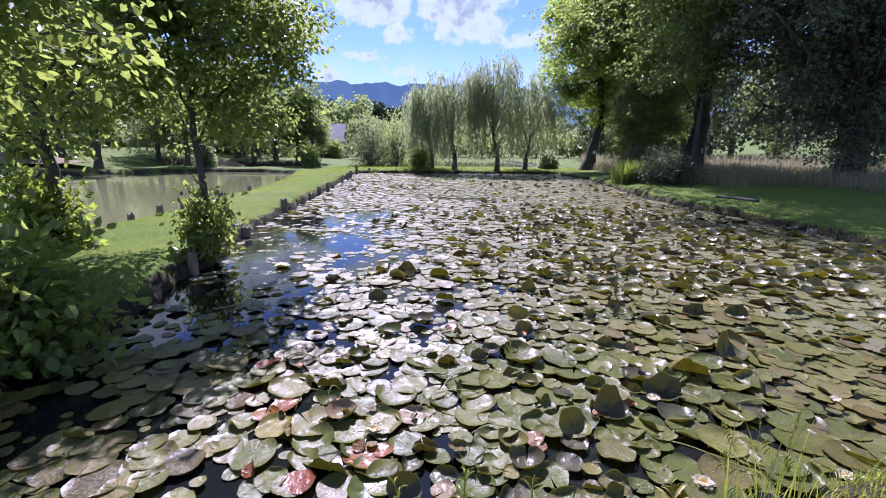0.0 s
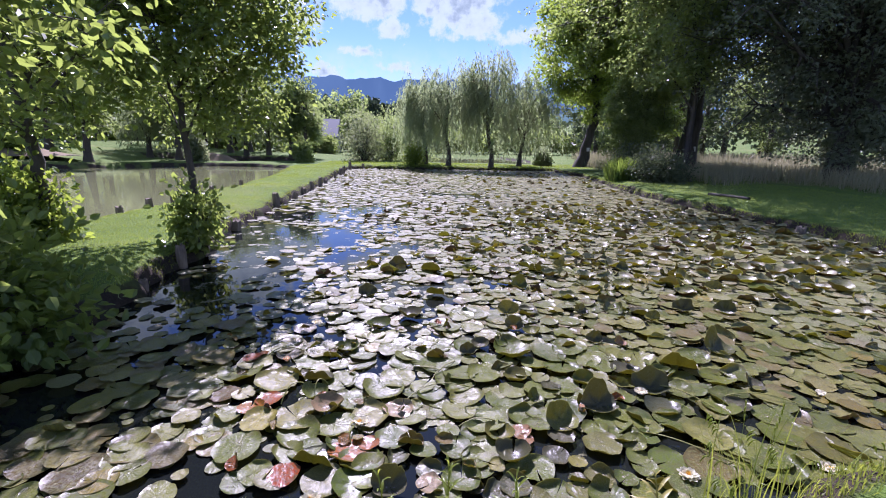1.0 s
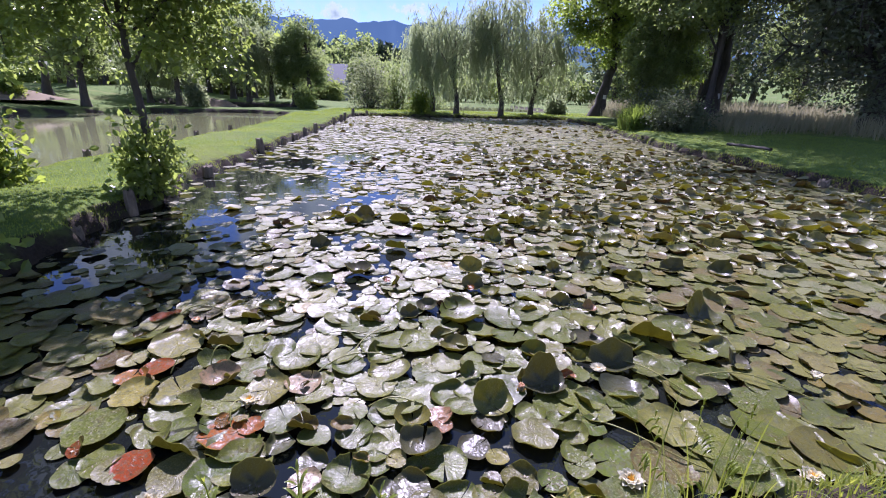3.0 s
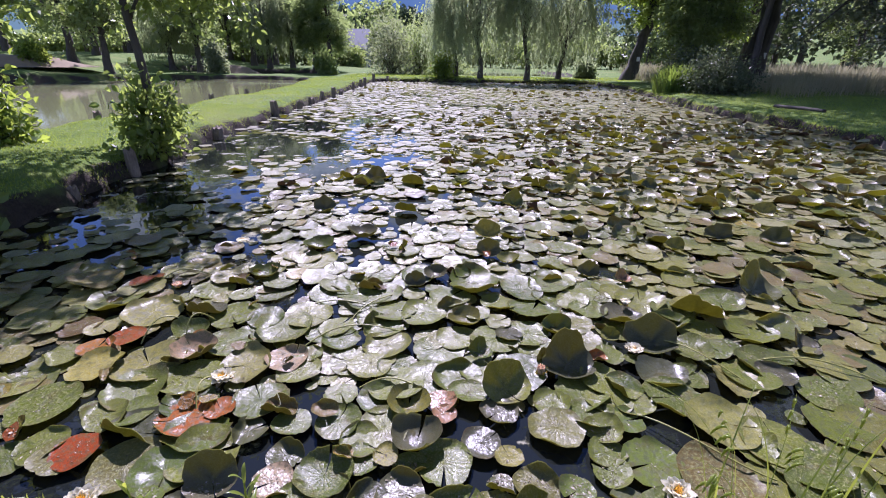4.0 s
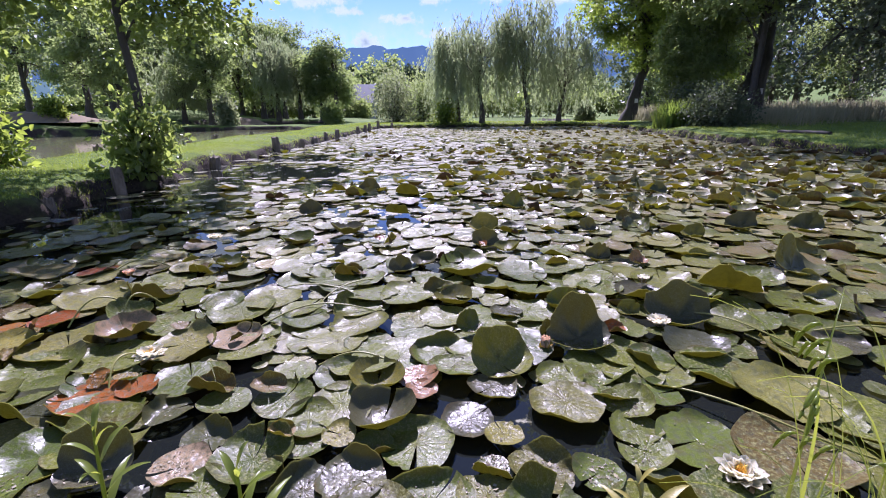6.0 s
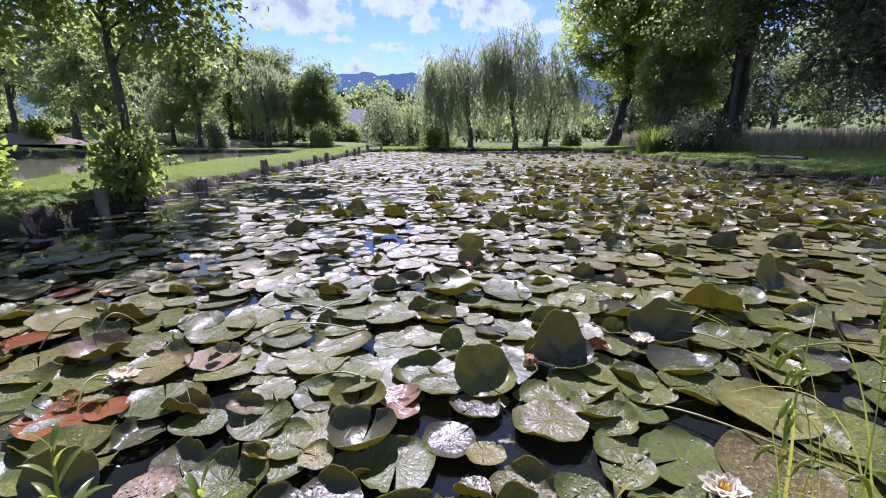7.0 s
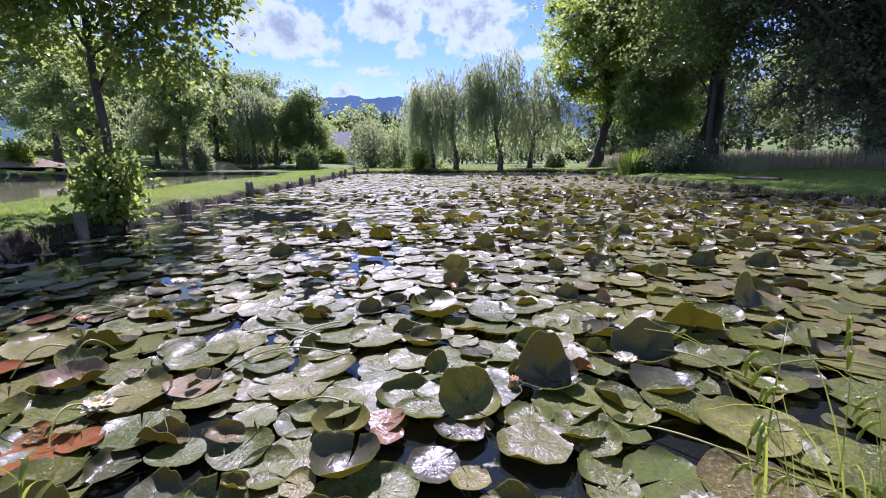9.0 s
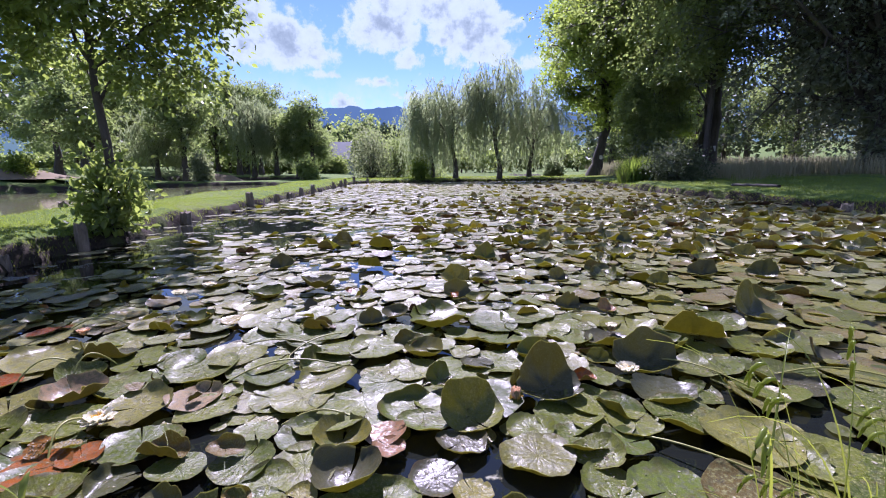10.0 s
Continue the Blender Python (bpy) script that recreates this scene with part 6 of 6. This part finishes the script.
def water_lily(x, y, z=0.035, size=1.0, opened=1.0, pink=False, label="open white water lily flower with yellow stamens"):
    root = thing("water_lily", pose(x, y, z) @ Matrix.Diagonal((size * 0.95, size * 0.95, size * 0.95, 1)), label, "flower", "water lilies")
    rng = np.random.default_rng(int(abs(x) * 1000 + y * 77))
    for count, up, scale, mesh in ((4, 2, 1.05, SEPAL_LEAF), (10, 12, 1.0, PINK_PETAL if pink else WHITE_PETAL), (10, 30, 0.94, PINK_PETAL if pink else WHITE_PETAL), (8, 48, 0.76, WHITE_PETAL)):
        for j in range(count):
            ang = 360 * (j + 0.5 * (up > 20)) / count + rng.normal(0, 5)
            tilt = up + (1 - opened) * (78 - up) + rng.normal(0, 4)
            ob = new("sepal" if mesh == SEPAL_LEAF else "petal", mesh)
            ob.parent = root
            ob.matrix_basis = pose(0, 0, 0, 0, 0, ang) @ pose(0.006, 0, 0, 0, -tilt, 0) @ Matrix.Diagonal((scale, scale, scale, 1))
    pts = rng.normal(0, 0.008, (90, 3)) * [1, 1, 0] + [0, 0, 0.006]
    v, f = blades(rng, pts, 0.024, 0.005, 0.6, 0.0)
    part("stamens", quick("stamens", v, f, [STAMEN]), root, "golden yellow stamens")
    return root


water_lily(1.376, 2.119, 0.03, 1.05)
water_lily(-0.397, 2.475, 0.045, 1.0)
water_lily(-0.52, 1.88, 0.03, 1.1)
water_lily(1.46, 2.90, 0.035, 0.95, 0.8, False, "pale white water lily flower half in shade")
water_lily(1.534, 3.33, 0.05, 0.85, 0.45, False, "half-open cream water lily flower in a curled pad")
water_lily(0.992, 2.690, 0.02, 1.05, 0.14, True, "pink and orange water lily bud opening")
water_lily(2.69, 2.90, 0.05, 0.9, 0.5, False, "half-open white water lily flower")
water_lily(2.14, 2.17, 0.05, 0.95)
water_lily(-1.10, 3.21, 0.06, 0.75, 0.6, True, "small pinkish water lily flower among red pads")
water_lily(-1.08, 3.93, 0.06, 0.95)
water_lily(-1.0, 4.14, 0.06, 0.9)


# ---- plants of the near bank ----
def shoot(x, y, height, pairs, mat, seed, label):
    """A leafy shoot: a stem with lance-shaped leaves."""
    rng = np.random.default_rng(seed)
    root = thing("leafy_shoot", (x, y, max(gz(x, y), 0.05)), label, "plant", "plants of the near bank")
    line = curve(np.array([0, 0, -0.05]), np.array([0.01, 0, height * 0.5]), np.array([rng.normal(0, 0.02), 0.02, height]), 8)
    part("stem", quick("stem", *tube(line, np.linspace(0.006, 0.002, 8), 7), [mat], smooth=True), root)
    for k in range(pairs):
        t = 0.15 + 0.85 * k / (pairs - 1)
        p = np.array([np.interp(t * 7, np.arange(8), line[:, c]) for c in range(3)])
        length, a = 0.20 * (1 - 0.62 * t) * rng.uniform(0.8, 1.2), k * 2.4 + rng.normal(0, 0.2)
        rise = 0.45 + 0.75 * t
        d = np.array([np.cos(a) * np.cos(rise), np.sin(a) * np.cos(rise), np.sin(rise)])
        s = np.array([-np.sin(a), np.cos(a), 0])
        u = np.linspace(0, 1, 8)
        mid = d * (u * length)[:, None] - np.array([0, 0, 1.0]) * (0.45 * length * u ** 2)[:, None]
        w = (np.sin(np.pi * u ** 0.8) * 0.052 * length + 0.0008)[:, None]
        fold = np.array([0, 0, 1.0]) * w * 0.5
        v = np.concatenate([mid - s * w + fold, mid, mid + s * w + fold])
        i = np.arange(7)
        f = np.concatenate([np.stack([i, i + 1, i + 9, i + 8], 1), np.stack([i + 8, i + 9, i + 17, i + 16], 1)])
        leaf = part("leaf", quick("leaf", v, f, [mat], smooth=True), root)
        leaf.location = p
    return root


shoot(0.12, 1.75, 0.31, 16, SHOOT, 301, "upright green shoot with narrow leaves on the bank")
shoot(0.41, 1.70, 0.21, 12, SHOOT, 302, "small green shoot with narrow leaves on the bank")
shoot(1.02, 1.74, 0.20, 14, plain("yellowish_shoot", (0.24, 0.21, 0.04), 0.5), 303, "small yellow-green shoot on the bank")
shoot(-0.15, 1.72, 0.28, 11, SHOOT, 304, "green shoot with narrow leaves on the bank")


def sedge(x, y, seed, count, tall):
    """A tuft of arching blades with hanging green spikes."""
    rng = np.random.default_rng(seed)
    root = thing("sedge_tuft", (x, y, max(gz(x, y), 0.06)), "tall green sedge with drooping seed spikes on the bank", "grass", "plants of the near bank")
    for k in range(count):
        a = rng.uniform(0, 6.28)
        lean, h = rng.uniform(0.1, 0.6), tall * rng.uniform(0.5, 1.15)
        out = np.array([np.cos(a), np.sin(a) * 0.8, 0])
        b = np.array([rng.normal(0, 0.09), rng.normal(0, 0.03), -0.03])
        line = curve(b, b + [0, 0, h * 0.85] + out * h * lean * 0.3, b + out * h * lean * 1.2 + np.array([0, 0, h * (1.05 - 0.6 * lean)]), 11)
        side = unit(np.cross(out, [0, 0, 1.0]) + rng.normal(0, 0.3, 3))
        w = (np.linspace(1, 0.12, 11) * rng.uniform(0.0018, 0.0042))[:, None]
        v = np.concatenate([line - side * w, line + [0, 0, -0.001], line + side * w])
        i = np.arange(10)
        f = np.concatenate([np.stack([i, i + 1, i + 12, i + 11], 1), np.stack([i + 11, i + 12, i + 23, i + 22], 1)])
        part("blade", quick("blade", v, f, [SHOOT], smooth=True), root)
        if k % 5 == 0:
            for t in (7, 8, 9):
                p = line[t]
                q = p + out * 0.018 + [0, 0, 0.004]
                spike = curve(p, q, q + out * 0.012 + np.array([rng.normal(0, 0.004), 0, -0.045]), 9)
                part("spike", quick("spike", *tube(spike, 0.0030 * np.sin(np.linspace(0.25, 3.0, 9)) + 0.0007 + 0.0008 * (np.arange(9) % 2), 7), [SHOOT], smooth=True), root, "drooping green seed spike")
    return root


sedge(1.46, 1.86, 311, 32, 0.56)
sedge(1.68, 1.92, 312, 26, 0.50)
sedge(1.30, 1.78, 313, 12, 0.38)
rng = np.random.default_rng(8)
near = lambda x, y: (np.abs(beside(x, y, LILY_POND) + 0.0) < 0.16)
v, f = joined([blades(rng, scatter(rng, 2600, 1.2, 3.4, 1.5, 2.2, near), 0.10, 0.006, 0.7, 0.4), blades(rng, scatter(rng, 2500, -2.5, 1.2, 1.3, 2.0, near), 0.06, 0.006, 0.8, 0.4)])
tagged(new("bank_grass", quick("bank_grass", v, f, [SHOOT])), "fresh grass on the near bank's edge", "grass", kind="stuff")


# ---- lily stalks ----
STALK = plain("lily_stalk", (0.26, 0.25, 0.05), 0.45, 0.2)


def lily_stalk(x, y, length, turn, high, seed):
    rng = np.random.default_rng(seed)
    t = np.linspace(0, 1, 14)
    p = np.stack([t * length, 0.12 * length * np.sin(t * 3.3 + rng.uniform(0, 2)), 0.018 + high * np.sin(t * 3.14)], 1)
    ob = new("lily_stalk", quick("lily_stalk", *tube(p, np.full(14, 0.0033), 7), [STALK], smooth=True))
    ob.matrix_world = pose(x, y, 0.0, 0, 0, turn)
    return tagged(ob, "thin yellow-green lily stalk bent over the pads", "stalk", "lily stalks")


for k, (x, y, length, turn, high) in enumerate(((-0.15, 2.75, 0.5, 30, 0.05), (0.05, 3.0, 0.4, 75, 0.04), (-0.95, 2.7, 0.25, 60, 0.09), (-0.75, 2.75, 0.2, 80, 0.10), (-0.3, 3.1, 0.45, 15, 0.03), (1.3, 2.45, 0.5, -20, 0.03), (2.0, 2.9, 0.6, -12, 0.04), (-0.4, 2.3, 0.22, 100, 0.07), (1.5, 3.0, 0.5, -25, 0.05), (0.2, 2.5, 0.3, 10, 0.04), (-1.3, 3.3, 0.3, 40, 0.06))):
    lily_stalk(x, y, length, turn, high, 400 + k)
